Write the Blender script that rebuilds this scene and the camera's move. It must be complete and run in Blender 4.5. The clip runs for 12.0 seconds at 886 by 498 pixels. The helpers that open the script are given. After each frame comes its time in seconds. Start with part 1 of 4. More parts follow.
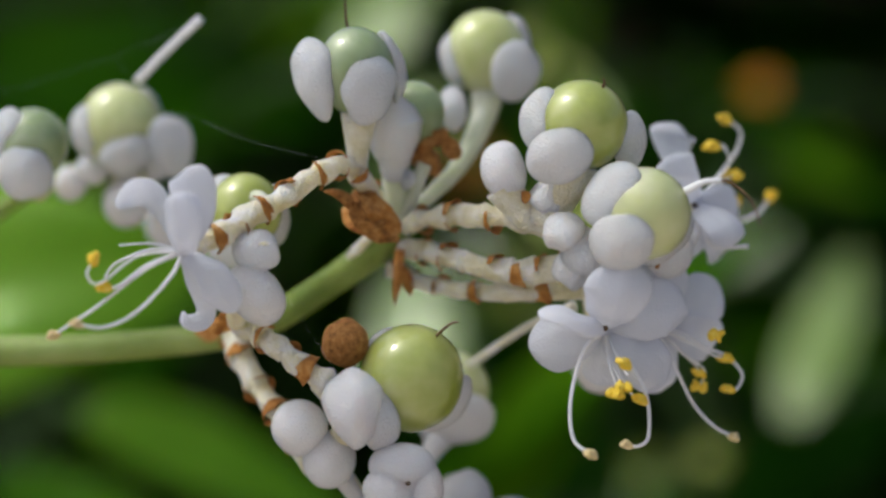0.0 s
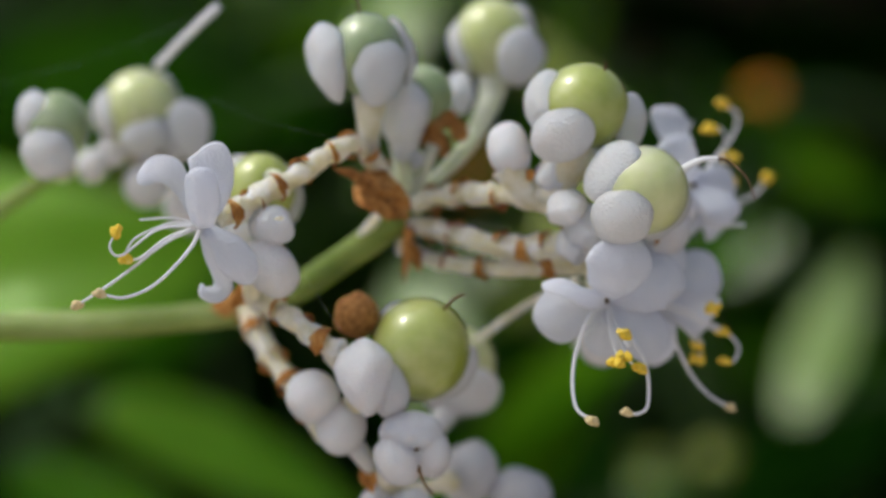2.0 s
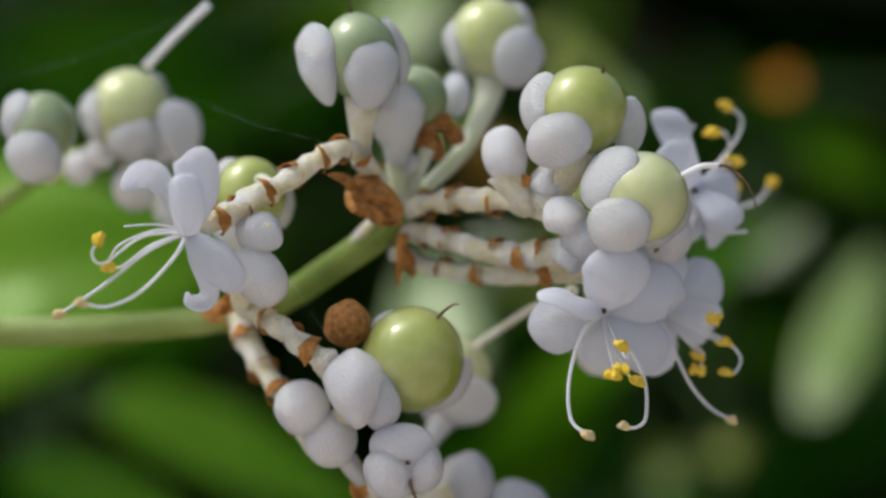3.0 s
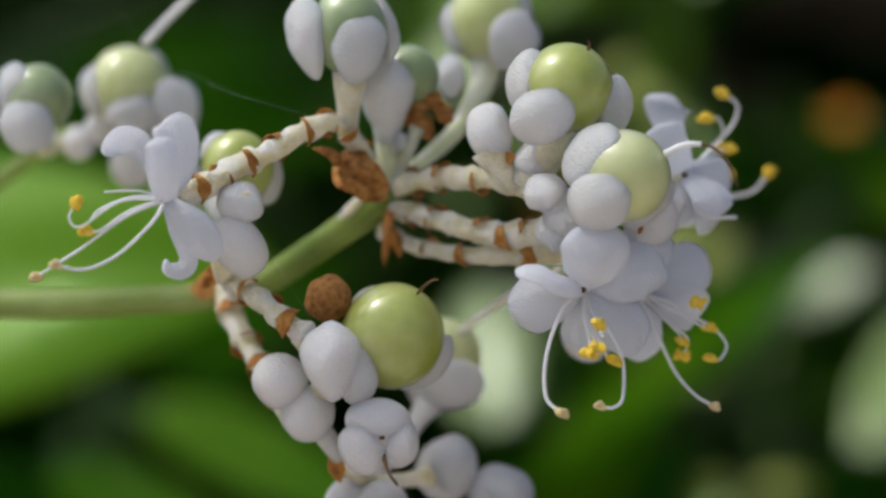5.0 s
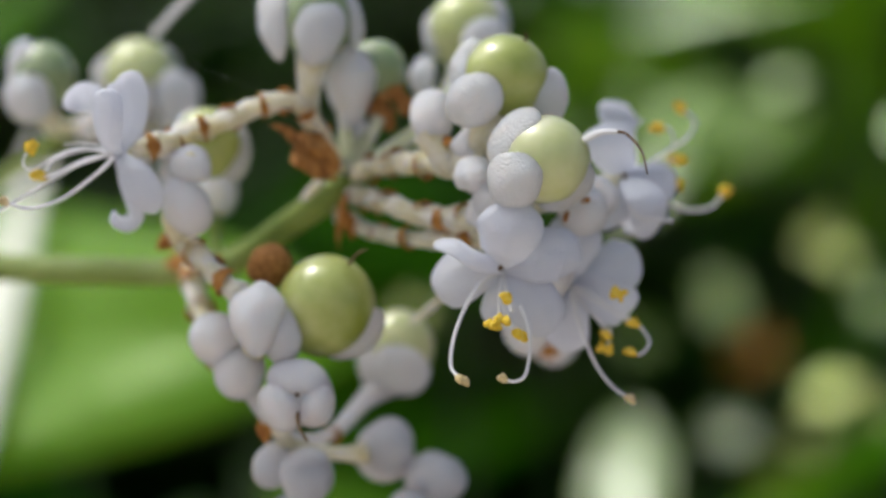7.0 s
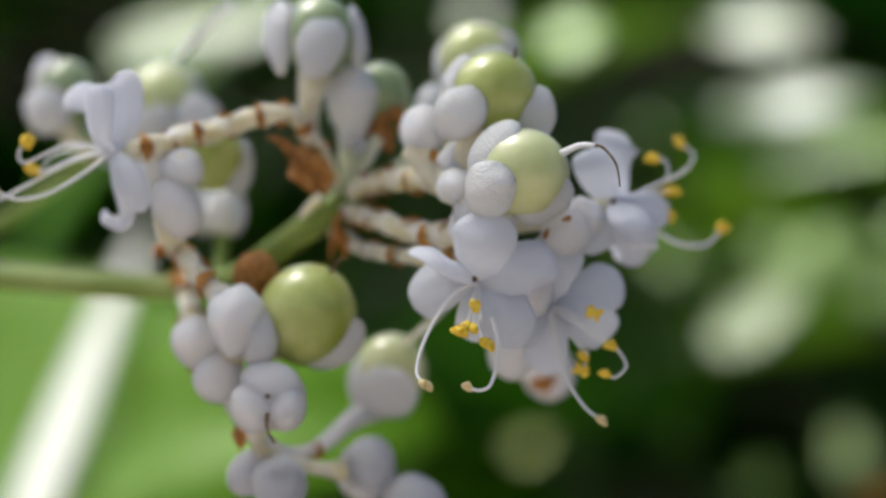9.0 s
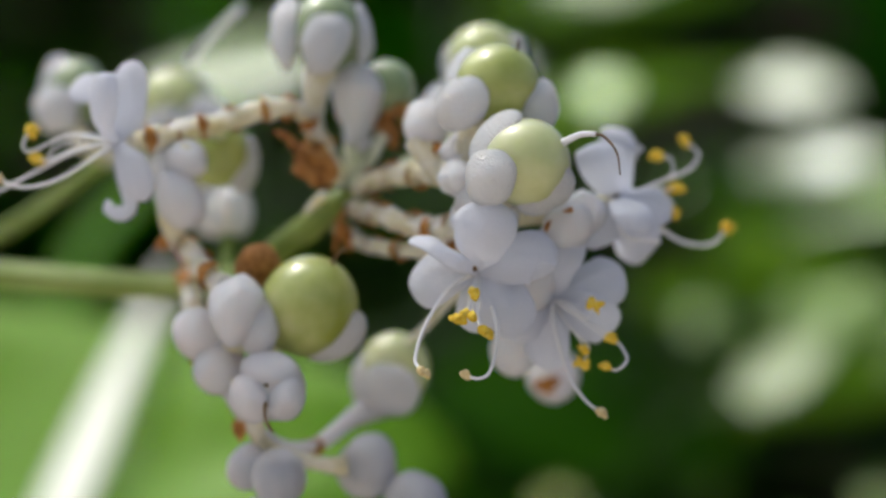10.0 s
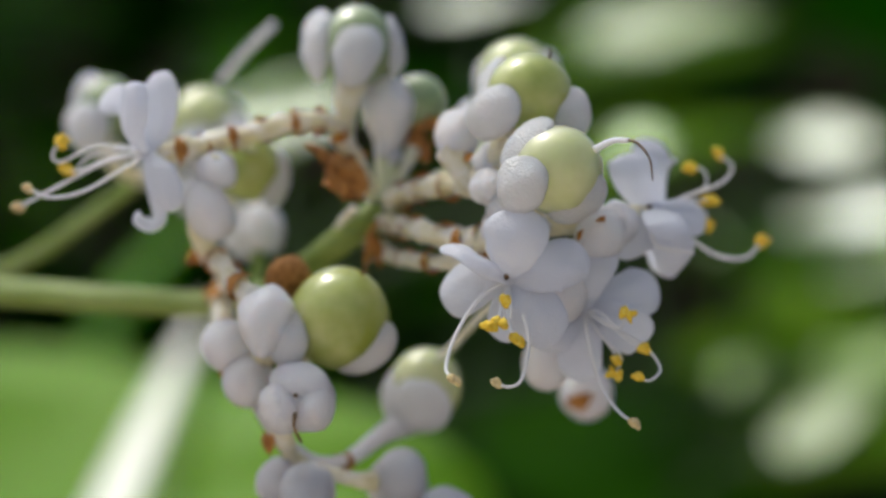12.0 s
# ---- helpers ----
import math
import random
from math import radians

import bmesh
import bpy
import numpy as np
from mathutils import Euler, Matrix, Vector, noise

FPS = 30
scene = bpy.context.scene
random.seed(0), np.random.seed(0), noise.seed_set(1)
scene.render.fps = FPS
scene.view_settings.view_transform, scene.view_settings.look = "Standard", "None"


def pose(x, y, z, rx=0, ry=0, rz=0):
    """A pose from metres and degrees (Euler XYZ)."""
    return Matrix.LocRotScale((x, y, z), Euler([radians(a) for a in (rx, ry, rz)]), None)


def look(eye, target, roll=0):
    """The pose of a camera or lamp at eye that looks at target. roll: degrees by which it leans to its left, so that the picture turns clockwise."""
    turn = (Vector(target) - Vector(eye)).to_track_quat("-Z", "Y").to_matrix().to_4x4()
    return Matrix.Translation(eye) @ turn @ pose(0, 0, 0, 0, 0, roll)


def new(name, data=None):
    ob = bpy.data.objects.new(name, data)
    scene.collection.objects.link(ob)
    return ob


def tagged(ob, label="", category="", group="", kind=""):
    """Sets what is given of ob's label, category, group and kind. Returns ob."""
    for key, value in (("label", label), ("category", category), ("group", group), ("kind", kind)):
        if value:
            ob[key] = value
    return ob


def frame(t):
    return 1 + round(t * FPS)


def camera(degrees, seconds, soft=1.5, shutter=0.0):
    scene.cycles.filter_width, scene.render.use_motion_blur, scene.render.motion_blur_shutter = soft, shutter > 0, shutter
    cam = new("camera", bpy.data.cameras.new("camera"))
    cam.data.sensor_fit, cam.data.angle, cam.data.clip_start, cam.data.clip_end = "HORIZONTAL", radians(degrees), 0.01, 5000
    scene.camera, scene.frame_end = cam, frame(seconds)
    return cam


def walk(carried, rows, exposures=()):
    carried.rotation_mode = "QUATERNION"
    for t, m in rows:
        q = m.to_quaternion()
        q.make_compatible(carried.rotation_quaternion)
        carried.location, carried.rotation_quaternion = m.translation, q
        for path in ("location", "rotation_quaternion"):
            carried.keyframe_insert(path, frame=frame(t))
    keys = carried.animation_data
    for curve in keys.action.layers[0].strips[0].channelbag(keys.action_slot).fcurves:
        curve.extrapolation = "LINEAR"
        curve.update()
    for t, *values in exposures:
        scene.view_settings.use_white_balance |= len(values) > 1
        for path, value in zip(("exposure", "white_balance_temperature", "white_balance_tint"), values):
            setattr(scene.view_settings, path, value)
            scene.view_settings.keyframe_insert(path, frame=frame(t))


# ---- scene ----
# Macro walk round a white-flowered cluster with green berries, in front of sunlit undergrowth.
# Plan lengths are in millimetres from the middle of the cluster, which hangs HANG metres over the ground.
MM = 0.001
HANG = 0.45
cam = camera(22, 12.0, soft=2.6)
cam.data.dof.use_dof = True
cam.data.dof.focus_distance = 0.1445
cam.data.dof.aperture_fstop = 14.0
cam.data.dof.aperture_blades = 0
PATH = [
    (0, (-5.62, -145.61, 21.78), (-5.62, -56.48, 9.25), -6.00),
    (0.5, (-4.51, -147.47, 19.90), (-5.00, -58.21, 8.34), -6.11),
    (1, (-4.57, -148.95, 20.38), (-5.34, -59.77, 8.26), -5.95),
    (1.5, (-4.42, -153.14, 19.47), (-5.39, -63.88, 7.95), -5.96),
    (2, (-5.91, -151.93, 19.68), (-6.14, -62.69, 7.99), -5.94),
    (2.5, (-5.80, -151.23, 20.50), (-6.42, -62.11, 7.93), -5.82),
    (2.7, (-4.48, -149.78, 20.68), (-5.52, -60.63, 8.32), -5.88),
    (4.3, (-2.47, -144.14, 19.93), (-4.23, -55.02, 7.46), -5.81),
    (4.5, (-2.03, -144.19, 18.76), (-3.82, -55.00, 6.88), -5.87),
    (5, (4.02, -147.27, 14.40), (-1.37, -57.95, 4.82), -4.69),
    (5.5, (8.65, -146.44, 10.72), (0.65, -57.10, 3.40), -3.75),
    (6, (19.00, -147.10, 7.36), (6.33, -58.18, 1.72), -2.76),
    (6.5, (24.99, -151.70, 0.89), (9.71, -63.04, -1.61), -1.51),
    (7, (30.06, -150.92, -2.45), (12.13, -62.73, -2.74), -0.56),
    (7.2, (31.92, -150.86, -3.61), (13.05, -62.86, -3.29), -0.26),
    (8.8, (44.10, -146.22, -12.77), (18.67, -60.14, -6.28), 2.36),
    (9, (44.62, -147.08, -14.23), (18.86, -61.14, -7.05), 2.65),
    (9.5, (43.87, -145.08, -17.53), (17.42, -59.55, -8.29), 2.98),
    (10, (47.40, -145.19, -20.54), (19.89, -60.16, -9.94), 3.38),
    (10.5, (45.69, -140.33, -19.52), (17.64, -55.56, -8.27), 3.69),
    (11, (46.08, -139.40, -22.04), (17.70, -54.94, -9.38), 3.96),
    (11.5, (46.71, -141.98, -26.78), (17.99, -57.87, -12.58), 3.61),
    (12, (47.44, -143.18, -24.90), (18.49, -59.05, -11.29), 3.58),
]


def world(p):
    return (p[0] * MM, p[1] * MM, p[2] * MM + HANG)


walk(cam, [(t, look(world(eye), world(target), roll)) for t, eye, target, roll in PATH], [(0.0, -1.22, 5980, 3), (5.0, -1.26, 5980, 3), (7.0, -1.12, 5980, 3), (9.0, -1.14, 5980, 3), (12.0, -1.15, 5980, 3)])

# ---- light ----
SUN = Vector((-0.43, 0.0, 0.90)).normalized()
sky_world = bpy.data.worlds.new("sky")
scene.world = sky_world
sky_world.use_nodes = True
wn = sky_world.node_tree.nodes
sky = wn.new("ShaderNodeTexSky")
sky.sky_type = "NISHITA"
sky.sun_disc = False
sky.air_density = 0.6
sky.dust_density = 7.0
sky.ozone_density = 0.4
sky.sun_elevation = math.asin(SUN.z)
sky.sun_rotation = math.atan2(SUN.x, SUN.y)
sky_world.node_tree.links.new(sky.outputs[0], wn["Background"].inputs[0])
wn["Background"].inputs[1].default_value = 0.33
sun = new("sun", bpy.data.lights.new("sun", "SUN"))
sun.data.energy = 1.5
sun.data.angle = radians(7)
sun.data.color = (1.0, 0.95, 0.87)
sun.rotation_mode = "QUATERNION"
sun.rotation_quaternion = SUN.to_track_quat("Z", "Y")
sun.location = (0, 0, 3)


# ---- materials ----
def blank(name):
    m = bpy.data.materials.new(name)
    m.use_nodes = True
    t = m.node_tree
    return m, t.nodes, t.links, t.nodes["Principled BSDF"], t.nodes["Material Output"]


def noise_node(n, l, scale, detail=4.0, rough=0.55, where="Object"):
    c = n.new("ShaderNodeTexCoord")
    x = n.new("ShaderNodeTexNoise")
    x.inputs["Scale"].default_value = scale
    x.inputs["Detail"].default_value = detail
    x.inputs["Roughness"].default_value = rough
    l.new(c.outputs[where], x.inputs["Vector"])
    return x


def ramp(n, l, source, stops):
    r = n.new("ShaderNodeValToRGB")
    e = r.color_ramp.elements
    while len(e) < len(stops):
        e.new(0.5)
    for k, (at, col) in zip(e, stops):
        k.position, k.color = at, (*col, 1)
    l.new(source, r.inputs[0])
    return r


def relief(n, l, bsdf, source, strength, distance):
    b = n.new("ShaderNodeBump")
    b.inputs["Strength"].default_value = strength
    b.inputs["Distance"].default_value = distance
    l.new(source, b.inputs["Height"])
    l.new(b.outputs[0], bsdf.inputs["Normal"])
    return b


def fleshy(name, low, high, rough, sss, radius, cell, bump, thin=0.0, coat=0.0, patch=260.0, deep=0.0014):
    """Waxy plant flesh: two scales of colour, tiny cells in relief, light bleeding through."""
    m, n, l, b, out = blank(name)
    x = noise_node(n, l, patch, 3.0)
    r = ramp(n, l, x.outputs["Fac"], [(0.3, low), (0.7, high)])
    l.new(r.outputs[0], b.inputs["Base Color"])
    b.inputs["Roughness"].default_value = rough
    b.inputs["Subsurface Weight"].default_value = sss
    b.inputs["Subsurface Radius"].default_value = radius
    b.inputs["Subsurface Scale"].default_value = deep
    b.inputs["Coat Weight"].default_value = coat
    b.inputs["Coat Roughness"].default_value = 0.25
    c = n.new("ShaderNodeTexCoord")
    v = n.new("ShaderNodeTexVoronoi")
    v.inputs["Scale"].default_value = cell
    l.new(c.outputs["Object"], v.inputs["Vector"])
    add = n.new("ShaderNodeMath")
    add.operation = "MULTIPLY_ADD"
    fine = noise_node(n, l, cell * 0.22, 4.0)
    l.new(fine.outputs["Fac"], add.inputs[0])
    add.inputs[1].default_value = 0.5
    l.new(v.outputs["Distance"], add.inputs[2])
    grain = relief(n, l, b, add.outputs[0], bump, 0.0002)
    l.new(grain.outputs[0], b.inputs["Coat Normal"])
    if thin:
        tr = n.new("ShaderNodeBsdfTranslucent")
        l.new(r.outputs[0], tr.inputs[0])
        mix = n.new("ShaderNodeMixShader")
        mix.inputs[0].default_value = thin
        l.new(b.outputs[0], mix.inputs[1])
        l.new(tr.outputs[0], mix.inputs[2])
        l.new(mix.outputs[0], out.inputs[0])
    return m


def berry_skin(name, low, high, pale):
    """Smooth glossy skin with cloudy mottling and faint pale streaks."""
    m, n, l, b, out = blank(name)
    x = noise_node(n, l, 250.0, 3.0)
    r = ramp(n, l, x.outputs["Fac"], [(0.3, low), (0.55, high), (0.8, pale)])
    s = noise_node(n, l, 1900.0, 5.0, 0.7)
    spots = ramp(n, l, s.outputs["Fac"], [(0.62, (0, 0, 0)), (0.8, (1, 1, 1))])
    mix = n.new("ShaderNodeMix")
    mix.data_type = "RGBA"
    scale = n.new("ShaderNodeMath")
    scale.operation = "MULTIPLY"
    l.new(spots.outputs[0], scale.inputs[0])
    scale.inputs[1].default_value = 0.335
    l.new(scale.outputs[0], mix.inputs[0])
    l.new(r.outputs[0], mix.inputs[6])
    mix.inputs[7].default_value = (*pale, 1)
    l.new(mix.outputs[2], b.inputs["Base Color"])
    b.inputs["Roughness"].default_value = 0.3
    b.inputs["Subsurface Weight"].default_value = 0.7
    b.inputs["Subsurface Radius"].default_value = (0.9, 1.0, 0.5)
    b.inputs["Subsurface Scale"].default_value = 0.003
    b.inputs["Specular IOR Level"].default_value = 0.2
    b.inputs["Coat Weight"].default_value = 1.0
    b.inputs["Coat Roughness"].default_value = 0.11
    b.inputs["Coat IOR"].default_value = 1.6
    relief(n, l, b, s.outputs["Fac"], 0.12, 0.00004)
    return m


def leaf_skin(name, low, high, rough, thin=0.3, spec=0.5, veins=0.3, wet=0.0, coat=0.0, sheen=(1, 1, 1)):
    """Long leaf: parallel veins, pale midrib, blotches, light through the blade."""
    m, n, l, b, out = blank(name)
    info = n.new("ShaderNodeObjectInfo")
    x = noise_node(n, l, 45.0, 4.0)
    add = n.new("ShaderNodeMath")
    add.operation = "MULTIPLY_ADD"
    l.new(info.outputs["Random"], add.inputs[0])
    add.inputs[1].default_value = 0.45
    l.new(x.outputs["Fac"], add.inputs[2])
    r = ramp(n, l, add.outputs[0], [(0.35, low), (0.95, high)])
    uv = n.new("ShaderNodeUVMap")
    w = n.new("ShaderNodeTexWave")
    w.bands_direction = "X"
    w.inputs["Scale"].default_value = 9.0
    w.inputs["Distortion"].default_value = 0.6
    l.new(uv.outputs[0], w.inputs["Vector"])
    mix = n.new("ShaderNodeMix")
    mix.data_type = "RGBA"
    mix.blend_type = "MULTIPLY"
    mix.inputs[0].default_value = 0.25
    l.new(r.outputs[0], mix.inputs[6])
    l.new(w.outputs["Color"], mix.inputs[7])
    l.new(mix.outputs[2], b.inputs["Base Color"])
    b.inputs["Roughness"].default_value = rough
    b.inputs["Specular IOR Level"].default_value = spec
    b.inputs["Specular Tint"].default_value = (*sheen, 1)
    b.inputs["Coat Weight"].default_value = coat
    b.inputs["Coat Roughness"].default_value = 0.24
    if wet:
        d = noise_node(n, l, 60.0, 2.0)
        patches = ramp(n, l, d.outputs["Fac"], [(0.5, (rough, rough, rough)), (0.62, (rough - wet, rough - wet, rough - wet))])
        l.new(patches.outputs[0], b.inputs["Roughness"])
    relief(n, l, b, w.outputs["Fac"], veins, 0.0004)
    tr = n.new("ShaderNodeBsdfTranslucent")
    gain = n.new("ShaderNodeMix")
    gain.data_type = "RGBA"
    gain.blend_type = "MULTIPLY"
    gain.inputs[0].default_value = 1.0
    l.new(r.outputs[0], gain.inputs[6])
    gain.inputs[7].default_value = (1.6, 1.7, 0.6, 1)
    l.new(gain.outputs[2], tr.inputs[0])
    sh = n.new("ShaderNodeMixShader")
    sh.inputs[0].default_value = thin
    l.new(b.outputs[0], sh.inputs[1])
    l.new(tr.outputs[0], sh.inputs[2])
    l.new(sh.outputs[0], out.inputs[0])
    return m


def dry(name, low, mid, high, scale, rough=0.8, bump=0.6, spec=0.4):
    m, n, l, b, out = blank(name)
    x = noise_node(n, l, scale, 6.0, 0.65)
    r = ramp(n, l, x.outputs["Fac"], [(0.3, low), (0.52, mid), (0.72, high)])
    l.new(r.outputs[0], b.inputs["Base Color"])
    b.inputs["Roughness"].default_value = rough
    b.inputs["Specular IOR Level"].default_value = spec
    relief(n, l, b, x.outputs["Fac"], bump, 0.00025)
    return m


PETAL = fleshy("white_petal", (0.86, 0.885, 0.98), (0.92, 0.94, 0.995), 0.26, 0.6, (1, 0.95, 0.92), 6400.0, 0.35, thin=0.42, coat=0.2, deep=0.0018)
SEPAL = fleshy("white_sepal", (0.91, 0.89, 0.925), (0.96, 0.95, 0.985), 0.24, 0.85, (1, 0.86, 0.74), 6200.0, 0.55, thin=0.22, coat=0.55, deep=0.0028)
CREAM = fleshy("cream_stalk", (0.66, 0.60, 0.36), (0.92, 0.88, 0.78), 0.3, 0.8, (1, 0.9, 0.6), 5000.0, 0.7, patch=650.0, deep=0.0025)
GREENISH = fleshy("pale_green_stalk", (0.62, 0.66, 0.44), (0.82, 0.84, 0.72), 0.42, 0.7, (0.9, 1, 0.6), 5000.0, 0.5, deep=0.0025)
STEM = fleshy("green_stem", (0.23, 0.32, 0.05), (0.35, 0.44, 0.13), 0.42, 0.35, (0.7, 1, 0.3), 3600.0, 0.6)
AXIS = fleshy("axis_green", (0.15, 0.23, 0.02), (0.28, 0.36, 0.07), 0.4, 0.35, (0.7, 1, 0.3), 3600.0, 0.6)
FILAMENT = fleshy("white_filament", (0.86, 0.87, 0.90), (0.92, 0.93, 0.95), 0.3, 0.5, (1, 1, 1), 9000.0, 0.1)
BERRY_GREEN = berry_skin("green_berry_skin", (0.31, 0.37, 0.06), (0.46, 0.51, 0.15), (0.66, 0.69, 0.36))
BERRY_PALE = berry_skin("pale_berry_skin", (0.52, 0.57, 0.22), (0.65, 0.69, 0.36), (0.79, 0.81, 0.54))
BERRY_GREY = berry_skin("grey_green_berry_skin", (0.22, 0.29, 0.12), (0.33, 0.41, 0.22), (0.50, 0.55, 0.38))
BRACT = dry("dry_brown_bract", (0.20, 0.07, 0.010), (0.44, 0.19, 0.035), (0.60, 0.36, 0.13), 1100.0, 0.75, 0.9)
HUSK = dry("brown_husk", (0.17, 0.068, 0.014), (0.42, 0.19, 0.045), (0.56, 0.31, 0.10), 2200.0, 0.8, 1.0)
STYLE = dry("brown_style", (0.06, 0.035, 0.015), (0.14, 0.08, 0.03), (0.34, 0.24, 0.13), 1200.0, 0.6, 0.2)
ANTHER = dry("yellow_anther", (0.78, 0.47, 0.015), (0.91, 0.66, 0.05), (0.95, 0.79, 0.22), 3200.0, 0.7, 0.7)
POLLEN = dry("pale_yellow_anther", (0.66, 0.50, 0.20), (0.80, 0.66, 0.34), (0.88, 0.78, 0.50), 3200.0, 0.8, 0.8)
WEB = fleshy("silk", (0.7, 0.7, 0.7), (0.8, 0.8, 0.8), 0.3, 0.0, (1, 1, 1), 9000.0, 0.0)
LEAF = leaf_skin("green_leaf", (0.022, 0.098, 0.0008), (0.078, 0.222, 0.0015), 0.5, 0.5, 0.02)
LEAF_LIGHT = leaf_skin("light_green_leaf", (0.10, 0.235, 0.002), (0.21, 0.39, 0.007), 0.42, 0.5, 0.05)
# near-black copy of the green leaf: deep undergrowth shade put into the colour
LEAF_SHADED = leaf_skin("shaded_green_leaf", (0.004, 0.02, 0.0005), (0.012, 0.055, 0.001), 0.6, 0.3, 0.01)
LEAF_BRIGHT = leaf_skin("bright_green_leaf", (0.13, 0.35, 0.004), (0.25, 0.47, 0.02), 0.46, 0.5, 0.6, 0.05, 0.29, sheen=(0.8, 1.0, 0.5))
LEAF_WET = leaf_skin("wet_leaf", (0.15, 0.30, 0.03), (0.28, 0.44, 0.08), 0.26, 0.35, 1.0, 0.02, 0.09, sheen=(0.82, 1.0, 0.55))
# glossy green leaf whose base colour is paled to carry sun glare
LEAF_GLARE = leaf_skin("glare_pale_leaf", (0.24, 0.38, 0.08), (0.42, 0.56, 0.20), 0.27, 0.3, 1.0, 0.03, 0.09, coat=0.3)
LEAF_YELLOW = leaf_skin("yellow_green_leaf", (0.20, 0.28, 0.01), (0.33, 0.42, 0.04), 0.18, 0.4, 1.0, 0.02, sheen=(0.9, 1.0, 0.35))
LEAF_DEAD = leaf_skin("dead_leaf", (0.50, 0.20, 0.010), (0.68, 0.30, 0.018), 0.28, 0.3, 0.8, 0.03, sheen=(1.0, 0.55, 0.15))
# near-white colour for the sun streak on the broad leaf
STREAK = leaf_skin("leaf_streak_white", (0.80, 0.79, 0.81), (0.90, 0.88, 0.92), 0.36, 0.3, 1.0, 0.04)
WOOD = fleshy("dark_green_stem", (0.02, 0.05, 0.006), (0.05, 0.11, 0.015), 0.6, 0.0, (1, 1, 1), 600.0, 0.4, patch=60.0)


def soil_skin():
    """Unseen pale earth in front, added to bounce light up, that passes into soil with the plants' shade painted in
    near-black, with a wandering edge.
    """
    m, n, l, b, out = blank("soil_bounce_and_shade")
    fine = noise_node(n, l, 30.0, 6.0, 0.65)
    # dark: shade under the plants as colour; pale: added bounce fill out of view
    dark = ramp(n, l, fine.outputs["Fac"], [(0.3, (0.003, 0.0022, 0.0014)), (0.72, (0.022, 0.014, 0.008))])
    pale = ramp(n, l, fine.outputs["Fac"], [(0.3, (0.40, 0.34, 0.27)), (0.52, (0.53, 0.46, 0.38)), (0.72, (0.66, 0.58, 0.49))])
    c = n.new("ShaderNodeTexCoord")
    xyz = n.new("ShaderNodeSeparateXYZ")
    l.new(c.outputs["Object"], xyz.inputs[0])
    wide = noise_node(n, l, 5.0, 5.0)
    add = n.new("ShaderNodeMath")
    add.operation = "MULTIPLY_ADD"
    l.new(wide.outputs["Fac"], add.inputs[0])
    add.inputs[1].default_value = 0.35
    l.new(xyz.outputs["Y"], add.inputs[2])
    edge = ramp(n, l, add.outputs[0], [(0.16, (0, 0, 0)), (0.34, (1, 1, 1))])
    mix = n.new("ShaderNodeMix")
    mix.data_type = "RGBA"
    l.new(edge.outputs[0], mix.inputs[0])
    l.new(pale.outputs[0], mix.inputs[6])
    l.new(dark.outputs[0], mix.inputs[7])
    l.new(mix.outputs[2], b.inputs["Base Color"])
    b.inputs["Roughness"].default_value = 0.95
    b.inputs["Specular IOR Level"].default_value = 0.05
    relief(n, l, b, fine.outputs["Fac"], 1.0, 0.004)
    return m


SOIL = soil_skin()


# ---- shapes ----
def vec(p):
    return np.array(p, float)


def unit(p):
    p = vec(p)
    return p / np.linalg.norm(p)


def frame_of(n, up):
    """Columns: across, along, outward."""
    n = unit(n)
    a = vec(up) - n * (vec(up) @ n)
    a = unit(a)
    return np.stack([np.cross(a, n), a, n], 1)


def wobble(p, size, amount):
    """Smooth, seeded unevenness of the surface, in mm."""
    out = np.array(p, float)
    for i, q in enumerate(out):
        v = noise.noise_vector(Vector(q / size))
        out[i] = q + amount * np.array(v)
    return out


def mesh_of(name, verts, faces, material, uv=None):
    me = bpy.data.meshes.new(name)
    me.from_pydata((np.asarray(verts) * MM).tolist(), [], faces)
    if uv is not None:
        layer = me.uv_layers.new(name="UVMap")
        flat = np.array([uv[l.vertex_index] for l in me.loops], np.float32).ravel()
        layer.data.foreach_set("uv", flat)
    me.polygons.foreach_set("use_smooth", [True] * len(me.polygons))
    me.materials.append(material)
    me.update()
    return me


def part(name, shape, material, parent, label="", uv=None):
    ob = new(name, mesh_of(name, shape[0], shape[1], material, uv))
    ob.parent = parent
    if label:
        tagged(ob, label)
    return ob


def grid_faces(rows, cols, start=0, flip=False, closed=False):
    out = []
    for i in range(rows - 1):
        for j in range(cols if closed else cols - 1):
            a, b = start + i * cols + j, start + i * cols + (j + 1) % cols
            c, d = b + cols, a + cols
            out.append((a, d, c, b) if flip else (a, b, c, d))
    return out


